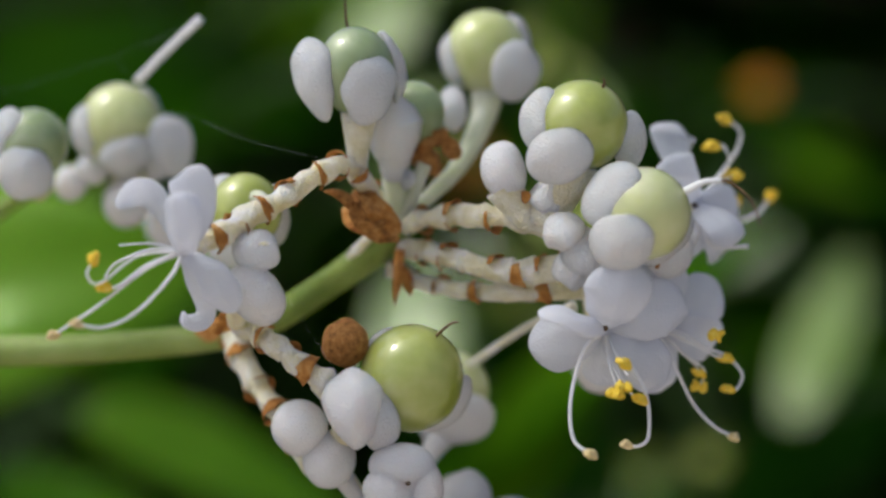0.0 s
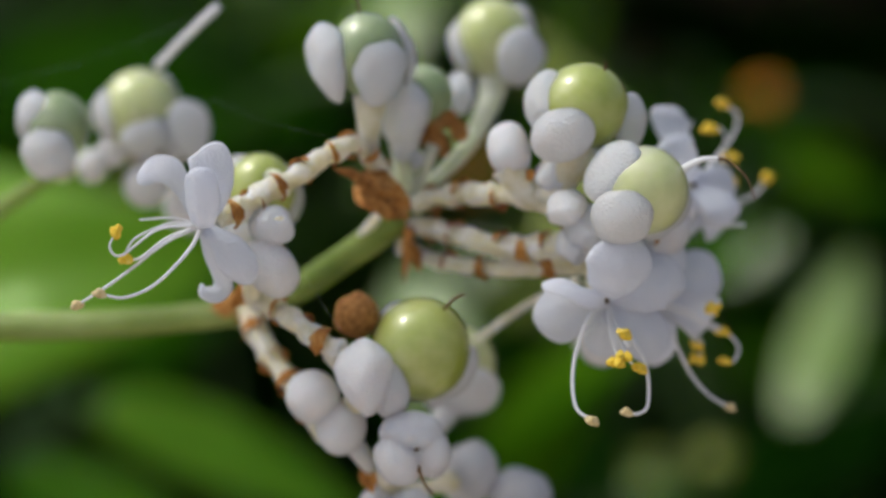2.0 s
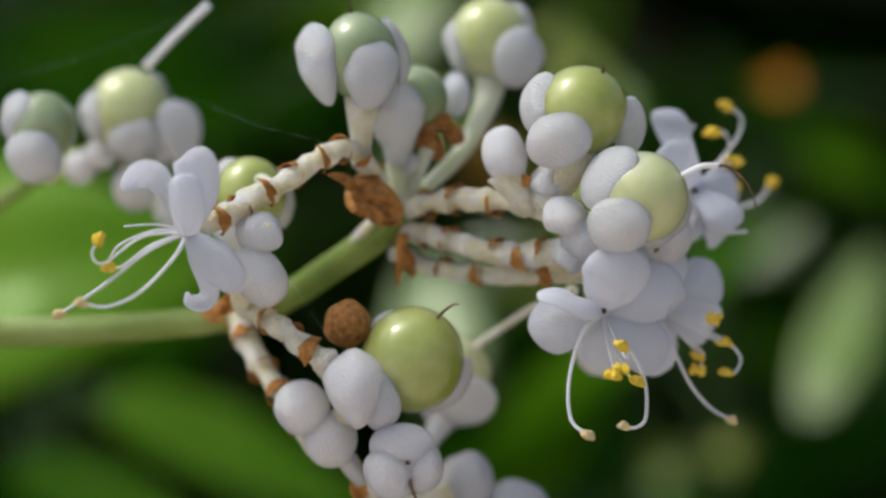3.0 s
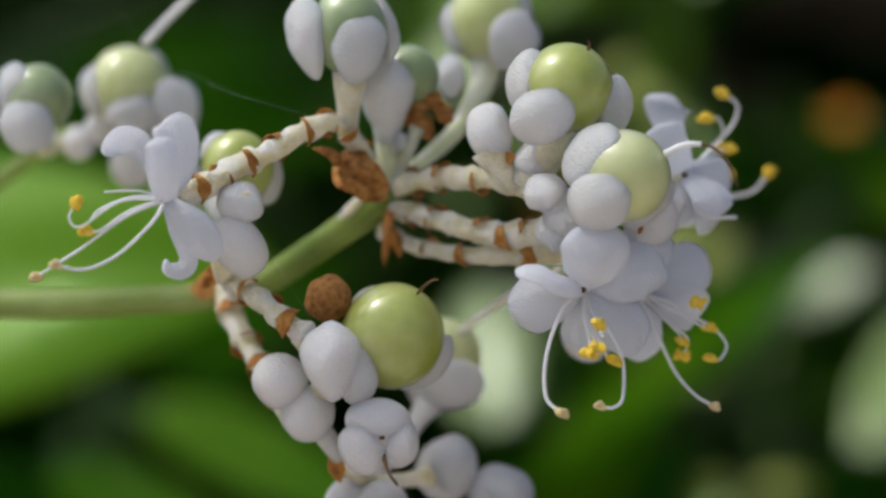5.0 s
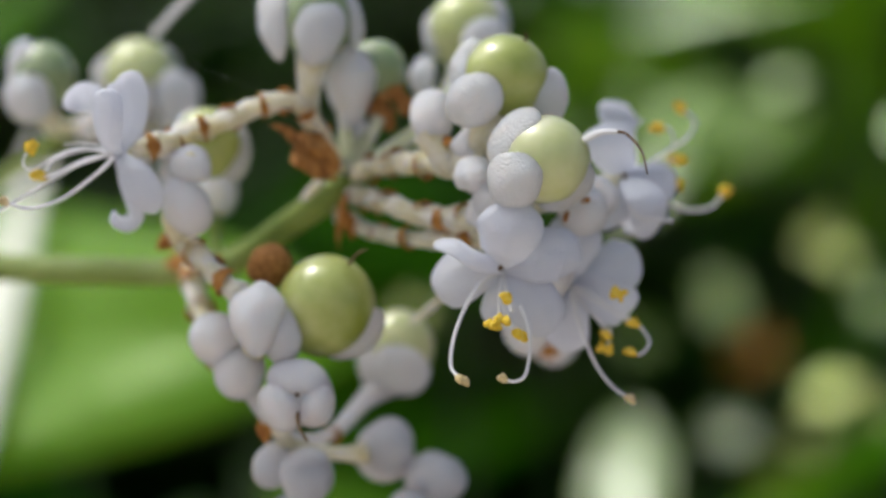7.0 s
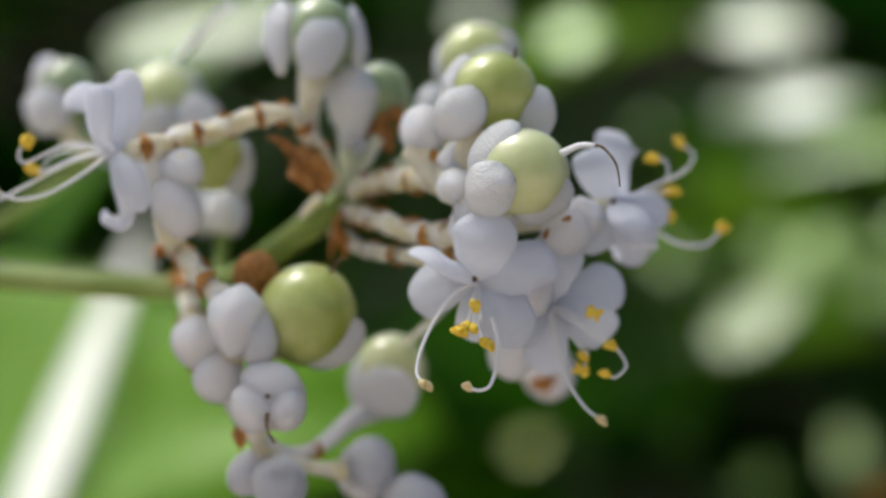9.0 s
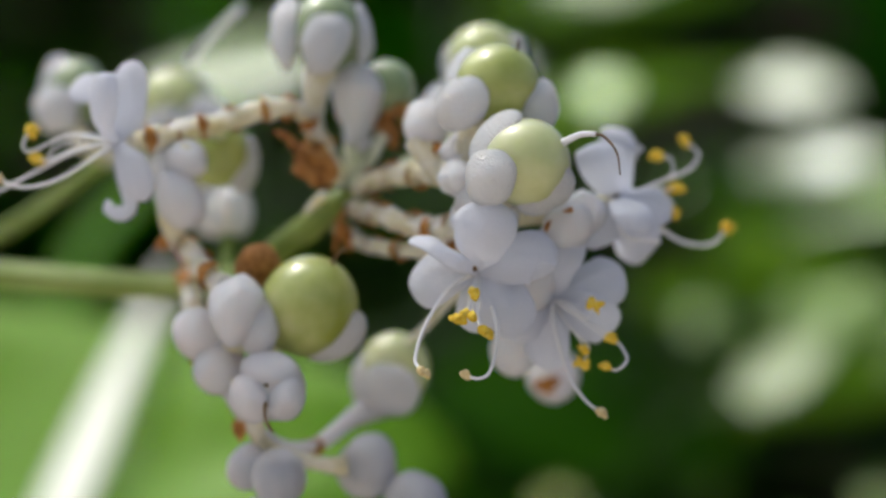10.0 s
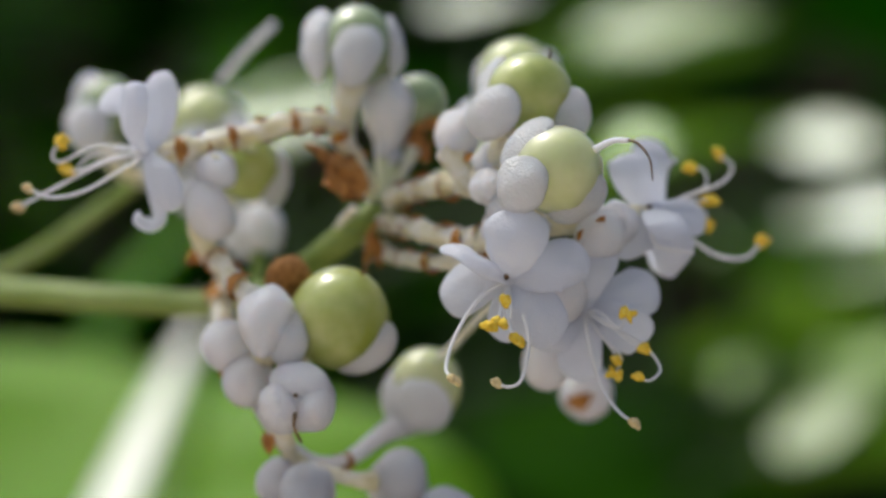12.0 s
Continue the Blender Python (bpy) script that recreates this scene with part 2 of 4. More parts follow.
def pillow(c, n, up, w, h, thick=0.8, bend=0.06, egg=0.0, curl=0.0, claw=0.0, hollow=0.3, rough=0.19, notch=0.0, rim=0.0):
    """Plump oval flap: apex at c, facing n, its length along up. w, h: half sizes.
    egg widens the far end, claw narrows the near end to a stalk, curl rolls the far end back."""
    nr, nt = 9, 30
    f = frame_of(n, up)
    v, faces = [], []
    for side in (1, -1):
        for i in range(nr):
            rho = (i + 0.0001) / (nr - 1)
            rho = math.sin(rho * math.pi / 2)
            for j in range(nt):
                a = 2 * math.pi * j / nt
                y = rho * math.sin(a)
                x = rho * math.cos(a) * (1 + egg * math.sin(a))
                if claw:
                    s = min(1, max(0, (y + 1) / 1.1))
                    x *= 1 - claw * (1 - s) ** 1.5
                if notch:
                    y -= notch * max(0, math.sin(a)) ** 6 * rho**3 * math.exp(-((math.cos(a) / 0.3) ** 2))
                top = thick * max(0, 1 - rho**2.4) ** 0.5
                z = (top if side > 0 else -hollow * top) - thick
                px, py = x * w, y * h
                z -= bend * (px * px + py * py)
                if rim:
                    z += rim * rho**5 * (0.6 + 0.7 * math.sin(2 * a + c[0] * 1.7) + 0.4 * math.sin(3 * a + c[2]))
                if curl and y > -0.2:
                    k = (y + 0.2) / 1.2
                    z -= curl * k * k * h
                    py -= 0.35 * abs(curl) * k**3 * h
                v.append((px, py, z))
    v = np.array(v)
    v = wobble(v + vec(c), 1.6, rough) - vec(c)
    m = nr * nt
    faces = grid_faces(nr, nt, 0, True, True) + grid_faces(nr, nt, m, False, True)
    rim = m - nt
    for j in range(nt):
        k = (j + 1) % nt
        faces.append((rim + j, m + rim + j, m + rim + k, rim + k))
    return v @ f.T + vec(c), faces


def strap(points, halves, face, thick=0.34, cup=0.0, rough=0.16, lip=0.14):
    """Fleshy petal swept along a line: halves are its half widths from foot to tip, the tip is rounded,
    cup lifts the two edges towards the face, lip ruffles them."""
    line = smooth_line(points, 10)
    share = np.linspace(0, 1, len(line))
    wide = smooth_line([(h, 0, 0) for h in halves], 10)[:, 0]
    rows, segs = 30, 28
    at = np.sin(np.linspace(0, 1, rows) * math.pi / 2)
    at[-1] = 0.9995
    pos = np.stack([np.interp(at, share, line[:, k]) for k in range(3)], 1)
    half = np.interp(at, np.linspace(0, 1, len(wide)), wide)
    half = half * np.sqrt(np.clip(1 - np.clip((at - 0.7) / 0.3, 0, 1) ** 2.4, 0.0, 1))
    way = np.gradient(pos, axis=0)
    way /= np.linalg.norm(way, axis=1)[:, None]
    nrm, v = vec(face), [pos[0]]
    for i in range(rows):
        nrm = unit(nrm - way[i] * (nrm @ way[i]))
        side = np.cross(way[i], nrm)
        body = thick / 2 * min(1.0, 0.25 + half[i] / max(halves))
        for j in range(segs):
            a = 2 * math.pi * j / segs
            u = math.cos(a)
            z = body * math.sin(a) + cup * half[i] * u * u
            z += 0.035 * half[i] * math.sin(8.0 * u + 1.3 * points[-1][0]) * (1 - u * u)
            z += lip * abs(u) ** 3 * math.sin(7 * at[i] + 2.2 * u + points[0][0]) * at[i]
            v.append(pos[i] + side * u * half[i] + nrm * z)
    v.append(pos[-1])
    v = wobble(np.array(v), 1.5, rough)
    faces = grid_faces(rows, segs, 1, False, True)
    last = len(v) - 1
    for j in range(segs):
        k = (j + 1) % segs
        faces.append((0, 1 + k, 1 + j))
        faces.append((last, last - segs + j, last - segs + k))
    return v, faces


def ball(c, r, axis=(0, 0, 1), stretch=1.0, rough=0.04, size=2.2, rings=22, pole=0.0):
    """Round fruit: slightly uneven, stretched along its axis; pole presses the tip in or draws it out."""
    f = frame_of(axis, (0.3, 1, 0.2) if abs(unit(axis)[1]) < 0.9 else (1, 0, 0))
    segs = rings * 2
    v = []
    for i in range(rings + 1):
        a = math.pi * i / rings
        for j in range(segs):
            b = 2 * math.pi * j / segs
            z = math.cos(a) * stretch
            if pole:
                z += pole * math.exp(-((math.sin(a) / 0.25) ** 2)) * (1 if a < 1.5 else 0)
            v.append((r * math.sin(a) * math.cos(b), r * math.sin(a) * math.sin(b), r * z))
    v = np.array(v)
    v = wobble(v + vec(c), size, rough) - vec(c)
    return v @ f.T + vec(c), grid_faces(rings + 1, segs, 0, True, True)


def smooth_line(points, steps=8):
    """Catmull-Rom through the points."""
    p = [vec(q) for q in points]
    p = [2 * p[0] - p[1]] + p + [2 * p[-1] - p[-2]]
    out = []
    for i in range(1, len(p) - 2):
        for k in range(steps):
            t = k / steps
            out.append(0.5 * (2 * p[i] + (p[i + 1] - p[i - 1]) * t + (2 * p[i - 1] - 5 * p[i] + 4 * p[i + 1] - p[i + 2]) * t**2
                              + (3 * p[i] - p[i - 1] - 3 * p[i + 1] + p[i + 2]) * t**3))
    out.append(p[-2])
    return np.array(out)


def tube(points, radii, segs=14, steps=8, rough=0.0, steps_of=None):
    """Round stalk along a smooth line; radii are spread evenly from start to end, or given by steps_of(share)."""
    line = smooth_line(points, steps)
    n = len(line)
    way = np.gradient(line, axis=0)
    way /= np.linalg.norm(way, axis=1)[:, None]
    side = np.cross(way[0], (0.13, 0.2, 0.97))
    if np.linalg.norm(side) < 0.1:
        side = np.cross(way[0], (1, 0, 0))
    share = np.linspace(0, 1, n)
    r = np.interp(share, np.linspace(0, 1, len(radii)), radii)
    if steps_of:
        r = r * np.array([steps_of(s) for s in share])
    v = [line[0]]
    for i in range(n):
        side = unit(side - way[i] * (side @ way[i]))
        over = np.cross(way[i], side)
        for j in range(segs):
            a = 2 * math.pi * j / segs
            v.append(line[i] + r[i] * (math.cos(a) * side + math.sin(a) * over))
    v.append(line[-1])
    v = np.array(v)
    if rough:
        v = wobble(v, 1.2, rough)
    faces = grid_faces(n, segs, 1, False, True)
    last = len(v) - 1
    for j in range(segs):
        k = (j + 1) % segs
        faces.append((0, 1 + k, 1 + j))
        faces.append((last, last - segs + j, last - segs + k))
    return v, faces


def collar(p, way, r, span, height, turn, point=0.5):
    """Dry scale clasping a stalk: part of a ring with a ragged, pointed upper edge."""
    f = frame_of(way, (0.2, -0.9, 0.3))
    cols, v = 11, []
    for layer in (0.0, 0.05):
        for row in range(4):
            for j in range(cols):
                u = 2 * j / (cols - 1) - 1
                a = radians(turn) + radians(span) * u / 2
                tall = height * (0.35 + 1.5 * point * (1 - abs(u)) ** 1.3 + 0.12 * noise.noise(Vector((p[0] + j * 0.9, p[1], row))))
                k = row / 3
                rr = r + layer + 0.22 * k * k + 0.05 * noise.noise(Vector((j * 0.7, p[2], row * 0.8)))
                v.append((rr * math.cos(a), rr * math.sin(a), (k - 0.35) * tall))
    m = 4 * cols
    faces = grid_faces(4, cols, 0, True) + grid_faces(4, cols, m)
    edge = [j for j in range(cols)] + [cols * (i + 1) + cols - 1 for i in range(3)] + [m - 2 - j for j in range(cols - 1)] + [cols * (2 - i) for i in range(2)]
    for a, b in zip(edge, edge[1:] + edge[:1]):
        faces.append((a, b, m + b, m + a))
    return np.array(v) @ f.T + vec(p), faces


def crumpled(c, n, up, w, h, seed, fold=0.5):
    """Withered flap: a thin sheet with deep random folds."""
    v, faces = pillow((0, 0, 0), (0, 0, 1), (0, 1, 0), w, h, 0.12, 0.1, 0.1, 0.3, 0.3, 1.0, 0.0)
    for i, q in enumerate(v):
        d = noise.noise_vector(Vector((q[0] / 0.8 + seed * 7.1, q[1] / 0.9, seed)))
        v[i] = q + fold * np.array((0.45 * d[0], 0.45 * d[1], d[2]))
    return v @ frame_of(n, up).T + vec(c), faces


def pleated(c, n, up, w, h, pleats, seed, depth=0.14):
    """Papery sheath: pointed flap with lengthwise pleats and a rolled edge."""
    v, faces = pillow((0, 0, 0), (0, 0, 1), (0, 1, 0), w, h, 0.1, 0.16, -0.35, 0.25, 0.0, 1.0, 0.0)
    for i, q in enumerate(v):
        taper = 1 - 0.55 * max(0, q[1] / h) ** 1.5
        k = noise.noise(Vector((q[0] / 1.1 + seed * 3.7, q[1] / 1.6, seed)))
        v[i] = (q[0] * taper + 0.3 * k, q[1] + 0.25 * noise.noise(Vector((q[0] * 2.2, seed, q[1]))), q[2] + depth * math.sin(pleats * q[0] / w * 3.1 + 2 * k) + 0.8 * k)
    return v @ frame_of(n, up).T + vec(c), faces


def leaf_shape(base, tip, width, face, droop=0.1, fold=0.16, wave=0.06):
    """Lance-shaped blade from base to tip, folded along the midrib, arched, with a wavy edge and two sides."""
    base, tip = vec(base), vec(tip)
    length = np.linalg.norm(tip - base)
    way = unit(tip - base)
    f = frame_of(unit(face) - way * (unit(face) @ way), way)
    rows, cols, v, uv = 26, 9, [], []
    for side in (0, 1):
        for i in range(rows):
            s = i / (rows - 1)
            half = width / 2 * (math.sin(math.pi * min(1, 0.06 + 0.94 * s) ** 0.85) ** 0.85 + 0.03)
            for j in range(cols):
                u = 2 * j / (cols - 1) - 1
                z = fold * abs(u) * half + droop * length * 4 * s * (1 - s)
                z += wave * width * math.sin(9 * s + 2 * u + base[0]) * abs(u)
                z -= side * 0.25 * (1 - 0.7 * abs(u))
                v.append((u * half, s * length, z))
                uv.append((u * 0.5 + 0.5, s))
    m = rows * cols
    faces = grid_faces(rows, cols, 0) + grid_faces(rows, cols, m, True)
    edge = [j for j in range(cols)] + [cols * (i + 1) + cols - 1 for i in range(rows - 1)]
    edge += [m - 2 - j for j in range(cols - 1)] + [cols * (rows - 2 - i) for i in range(rows - 2)]
    for a, b in zip(edge, edge[1:] + edge[:1]):
        faces.append((b, a, m + a, m + b))
    return np.array(v) @ f.T + base, faces, uv


def root(name, at, label, category, group=""):
    e = new(name)
    e.location = world(at)
    e.empty_display_size = 0.002
    return tagged(e, label, category, group)


# ---- ground ----
def ground_height(x, y):
    # added bank that rises behind the plants to close off the sky
    bank = 0.75 * max(0.0, y - 0.75) if y < 2.4 else 1.24
    return bank + 0.02 * noise.noise(Vector((x * 3, y * 3, 0.0))) + 0.008 * noise.noise(Vector((x * 14, y * 14, 3.0)))


def ground():
    steps = sorted({round(v, 3) for v in np.concatenate([np.linspace(-3, 3, 121), np.geomspace(3, 900, 24), -np.geomspace(3, 900, 24)])})
    v = [(x / MM, y / MM, ground_height(x, y) / MM) for y in steps for x in steps]
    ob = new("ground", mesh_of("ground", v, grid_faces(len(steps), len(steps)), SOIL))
    return tagged(ob, "soil, pale out of view in front as added bounce fill, shade-dark on the added bank behind", "ground", kind="structure")


ground()

# ---- the flower cluster ----
cluster = root("flower_cluster", (0, 0, 0), "white-flowered plant cluster with round green berries on a green stalk", "flower cluster")
cluster_back = root("flower_cluster", (0, 0, 0), "berry cluster with white sepals hanging behind the open flowers", "flower cluster")


def fruit(c, r, axis, skin, sepals, style=(), stretch=1.05, owner=None, label=""):
    b = part("berry", ball(c, r, axis, stretch, 0.05, 2.6), skin, owner or cluster, label)
    for s in sepals:
        part("sepal", pillow(*s[:5], **(s[5] if len(s) > 5 else {})), SEPAL, b)
    if style:
        part("style", tube(style, [0.11, 0.085, 0.05], 8), STYLE, b, "thin dried brown style")
    return b


def stalk(points, radii, material=None, owner=None, name="pedicel"):
    return part(name, tube(points, radii, 16, 10, 0.04), material or CREAM, owner or cluster)


def jointed(points, r0, r1, joints, turns, material=None, owner=None):
    """Branch of stacked segments, each with a dry scale at its joint."""
    def swell(s):
        k = (s * joints) % 1.0
        big = 1 + 0.12 * noise.noise(Vector((int(s * joints) * 1.7, r0 * 9, r1 * 5)))
        return big * (0.84 + 0.26 * k**1.6 if k < 0.86 else 1.06 - 0.22 * (k - 0.86) / 0.14)
    b = part("branch", tube(points, [r0, r1], 18, 12 * joints // max(1, len(points) - 1) + 8, 0.3, swell), material or CREAM, owner or cluster)
    line = smooth_line(points, 20)
    for i in range(1, joints):
        if noise.noise(Vector((i * 4.1, r0 * 3, joints * 1.9))) > 0.38:
            continue
        k = int(i / joints * (len(line) - 1))
        way = line[min(k + 1, len(line) - 1)] - line[k - 1]
        r = (r0 + (r1 - r0) * i / joints) * 1.02
        turn = turns + 170 * (i % 2) + 25 * noise.noise(Vector((i * 3.3, r0, r1)))
        part("bract", collar(line[k], way, r, 190 + 220 * noise.noise(Vector((i * 1.3, 2.2, r1))), 0.95 + 0.6 * noise.noise(Vector((i * 2.1, r0, 4.4))), turn, 0.36), BRACT, b, "dry brown scale at a joint")
        if noise.noise(Vector((i * 5.7, r0, r1 * 3))) > 0.0:
            part("bract", collar(line[k], way, r * 1.01, 90, 0.5, turn + 150, 0.3), HUSK, b)
    return b


# stems
stalk([(-150, 62, -458), (-148, 58, -300), (-136, 50, -120), (-112, 36, -22), (-75, 18, -2.6), (-50, 12, -3.3), (-33, 9.6, -4.2), (-24.5, 9.6, -4.5), (-20, 9.8, -4.3)], [1.9, 1.8, 1.6, 1.3, 1.15, 1.1, 1.05, 1.0, 1.05], STEM, name="stem")
stalk([(-21, 9.9, -4.5), (-17.5, 9.0, -3.45), (-13.2, 7.0, -1.0), (-10.7, 6.2, 0.5), (-8.6, 6.0, 1.9), (-7.6, 5.8, 3.0)], [1.0, 1.0, 1.02, 1.1, 1.15, 0.7], AXIS, name="axis")
stalk([(-12.9, 6.7, -0.7), (-11.3, 5.7, 1.0), (-10.4, 5.2, 2.0)], [0.3, 0.5, 0.3], CREAM, name="axis_ridge")
jointed([(-9.2, 5.0, 3.0), (-10.2, 3.2, 5.6), (-11.2, 1.4, 7.2), (-12.9, -0.2, 7.1), (-15.0, -1.7, 6.1), (-17.4, -3.0, 5.1), (-19.2, -4.2, 4.3), (-21.0, -5.3, 3.9)], 0.72, 0.8, 9, 60)
jointed([(-8.4, 5.6, 2.2), (-6.8, 4.6, 2.7), (-4.8, 3.2, 3.0), (-2.2, 1.4, 2.9), (0.4, -0.2, 2.4), (2.6, -1.2, 1.4)], 0.75, 0.95, 5, 30)
jointed([(-8.3, 5.4, 1.0), (-5.6, 3.6, 0.3), (-2.6, 1.7, -0.6), (0.5, 0.9, -0.9), (3.4, -0.4, -0.4)], 0.72, 0.9, 8, 10)
jointed([(-9.4, 5.9, -0.4), (-6.6, 4.6, -1.7), (-2.6, 2.6, -2.2), (1.0, 2.0, -2.4), (4.6, 1.2, -2.6)], 0.6, 0.75, 7, -30)
jointed([(-20.3, 9.0, -3.8), (-20.2, 5.6, -4.3), (-18.8, 3.1, -7.0), (-17.0, 0.6, -9.2), (-15.2, -1.0, -12.2)], 0.85, 0.9, 6, 100)
jointed([(-19.9, 8.6, -4.0), (-19.4, 2.0, -2.6), (-17.6, -1.6, -3.0), (-15.6, -3.2, -4.4), (-13.6, -4.0, -6.0)], 0.6, 0.85, 6, -40)
stalk([(-19.6, 6.0, -3.4), (-19.4, 1.0, -2.2), (-19.0, -2.2, -0.6), (-18.4, -3.4, 1.4)], [0.6, 0.7, 0.75, 0.8], CREAM)

# dry scales and husks
part("bract", crumpled((-22.3, 8.0, -3.5), (-0.3, -0.9, 0.3), (-0.6, 0, 0.8), 0.9, 1.1, 1), BRACT, cluster, "dry brown bract at a node")
part("bract", crumpled((-20.0, 1.0, -2.0), (0.2, -0.9, 0.3), (0.8, 0, 0.5), 0.7, 1.3, 2), BRACT, cluster, "dry brown bract at a node")
fork = part("bract", crumpled((-10.2, 1.7, 3.9), (-0.15, -0.93, 0.3), (-0.72, -0.3, 0.6), 1.5, 2.3, 3, 0.75), BRACT, cluster, "papery brown bract crumpled over the fork")
part("fold", crumpled((-9.9, 1.3, 3.3), (0.25, -0.9, 0.1), (-0.6, -0.2, 0.75), 1.0, 1.9, 9, 0.8), HUSK, fork)
part("fold", crumpled((-10.9, 1.4, 4.6), (-0.5, -0.8, 0.3), (-0.85, -0.2, 0.4), 0.8, 1.5, 12, 0.7), HUSK, fork)
part("tip", tube([(-11.3, 1.5, 4.8), (-12.2, 1.2, 5.5), (-12.9, 1.0, 5.7)], [0.5, 0.3, 0.08], 10, 6, 0.15), HUSK, fork, "dark shrivelled tip")
part("bract", pleated((-8.7, 4.2, -0.6), (0.1, -0.95, 0.1), (-0.2, -0.1, -1.0), 0.42, 2.6, 2.0, 4, 0.12), BRACT, cluster, "dry brown bract hanging from the fork")
part("bract", pleated((-8.1, 4.3, -1.2), (0.5, -0.8, 0.1), (0.45, -0.1, -0.9), 0.45, 1.3, 2.0, 14, 0.12), BRACT, cluster, "dry brown bract hanging from the fork")
part("withered_fruit", ball((-12.5, -0.9, -3.95), 1.6, (0.2, -0.4, 0.9), 0.93, 0.26, 1.3, 30), HUSK, cluster, "shrunken brown withered berry")
husk = part("withered_flower", crumpled((-6.4, 5.2, 7.2), (-0.4, -0.9, 0.1), (-0.3, 0, -1), 0.9, 1.4, 5, 0.5), HUSK, cluster, "withered brown flower")
for k, (dx, dz, ux, uz) in enumerate([(0.6, 0.9, 0.9, 0.3), (1.5, 0.2, 0.5, -0.8), (0.2, -0.7, 0.1, -1.0), (-0.7, 0.6, -0.8, 0.4)]):
    part("withered_petal", crumpled((-5.9 + dx, 5.0 + 0.3 * k, 7.2 + dz), (0.2 * ux, -0.9, 0.2), (ux, 0, uz), 0.6, 1.1, 20 + k, 0.5), HUSK, husk)
stalk([(-8.2, 5.4, 2.6), (-7.2, 5.4, 4.4), (-6.2, 5.4, 6.4)], [0.5, 0.42, 0.5], GREENISH)
part("bract", crumpled((-7.4, 4.5, 5.6), (0.1, -0.9, 0.2), (0.3, 0, 1), 0.5, 0.8, 19, 0.35), SEPAL, cluster, "shrivelled white scale")

# ---- fruits ----
UP = (0, 0, 1)
fruit((-10.0, 2.6, 13.1), 2.55, (-0.05, 0.0, 1), BERRY_GREY, [
    ((-9.15, -0.2, 11.9), (0.2, -1, -0.05), (0.26, 0, 1), 1.8, 2.35, dict(egg=0.12)),
    ((-13.2, 0.9, 13.0), (-0.55, -0.83, 0.05), (-0.24, 0, 1), 1.6, 2.75, dict(egg=0.28, bend=0.04)),
    ((-6.9, 3.8, 13.2), (0.9, 0.25, 0.1), (0.15, 0, 1), 1.4, 2.4, dict(egg=0.1)),
], [(-10.2, 2.6, 15.6), (-10.3, 2.6, 16.6), (-10.2, 2.5, 18.2)], 1.16, label="grey-green berry between upright white sepals")
stalk([(-10.1, 2.6, 10.6), (-10.4, 2.5, 8.2), (-10.5, 3.0, 6.4), (-9.7, 4.4, 4.2), (-8.8, 5.4, 2.6)], [1.0, 0.72, 0.6, 0.5, 0.5], GREENISH)
stalk([(-10.1, 2.2, 10.4), (-10.4, 2.1, 8.6), (-10.6, 2.2, 7.0)], [1.25, 0.85, 0.6], CREAM)
fruit((-1.3, 12.4, 12.9), 2.85, (0.05, -0.1, 1), BERRY_PALE, [
    ((1.0, 9.4, 11.4), (0.45, -0.88, -0.15), (0.5, 0.1, 0.9), 2.0, 2.15, dict(egg=0.1)),
    ((-4.2, 11.4, 12.7), (-0.9, -0.5, 0), (-0.2, 0.1, 1), 1.6, 2.0, dict(egg=0.1)),
    ((1.7, 13.4, 13.6), (0.9, 0.3, 0.1), UP, 1.5, 1.9),
], label="pale green berry held in white sepals")
part("sepal", pillow((-4.0, 9.2, 9.7), (0, -0.95, 0.2), (0.05, 0.1, 1), 1.0, 1.6, 0.6, 0.1), SEPAL, cluster)
stalk([(-1.4, 12.0, 10.4), (-2.0, 11.0, 8.4), (-4.0, 9.0, 5.6), (-7.2, 6.4, 3.2)], [1.15, 0.85, 0.6, 0.5], GREENISH)
fruit((4.0, -1.2, 8.45), 2.92, (0.5, -0.3, 0.85), BERRY_GREEN, [
    ((1.85, -4.3, 6.75), (-0.35, -0.92, -0.15), (-0.35, 0.1, 1), 2.3, 1.8),
    ((0.75, -2.1, 9.2), (-0.7, -0.68, 0.2), (0.25, 0, 1), 1.7, 2.1),
    ((7.5, -1.6, 6.9), (0.7, -0.65, -0.2), (-0.2, 0, 1), 1.5, 2.0),
], [(5.45, -2.1, 10.75), (5.6, -2.2, 11.1), (5.5, -2.3, 11.4)], 1.0, label="green berry held in round white sepals")
stalk([(3.6, -1.0, 6.2), (2.2, -0.9, 4.4), (0.9, -0.5, 2.4)], [1.6, 1.4, 1.25], CREAM)
hooked = fruit((7.15, -4.2, 2.8), 2.95, (0.9, -0.35, 0.3), BERRY_PALE, [
    ((4.6, -5.6, 4.7), (-0.55, -0.72, 0.42), (0.55, -0.2, 0.75), 1.9, 2.35, dict(rough=0.12)),
    ((5.0, -7.2, 1.25), (-0.38, -0.9, -0.2), (-0.3, 0, 1), 2.2, 1.9, dict(rough=0.2)),
    ((9.0, -4.6, 0.4), (0.55, -0.5, -0.7), (0.8, 0, 0.6), 2.0, 2.2),
], [(11.9, -5.4, 4.5), (12.6, -5.6, 4.3), (13.6, -6.2, 3.2), (14.0, -6.6, 1.7)], 0.98, label="pale green berry with a long hooked style")
part("style_base", tube([(9.7, -5.0, 4.0), (10.9, -5.2, 4.5), (12.0, -5.42, 4.5)], [0.26, 0.2, 0.16], 9), FILAMENT, hooked, "white base of the style")
stalk([(5.6, -3.2, 1.6), (4.4, -2.0, 0.8), (3.0, -0.8, 0.4)], [1.5, 1.2, 1.0], CREAM)
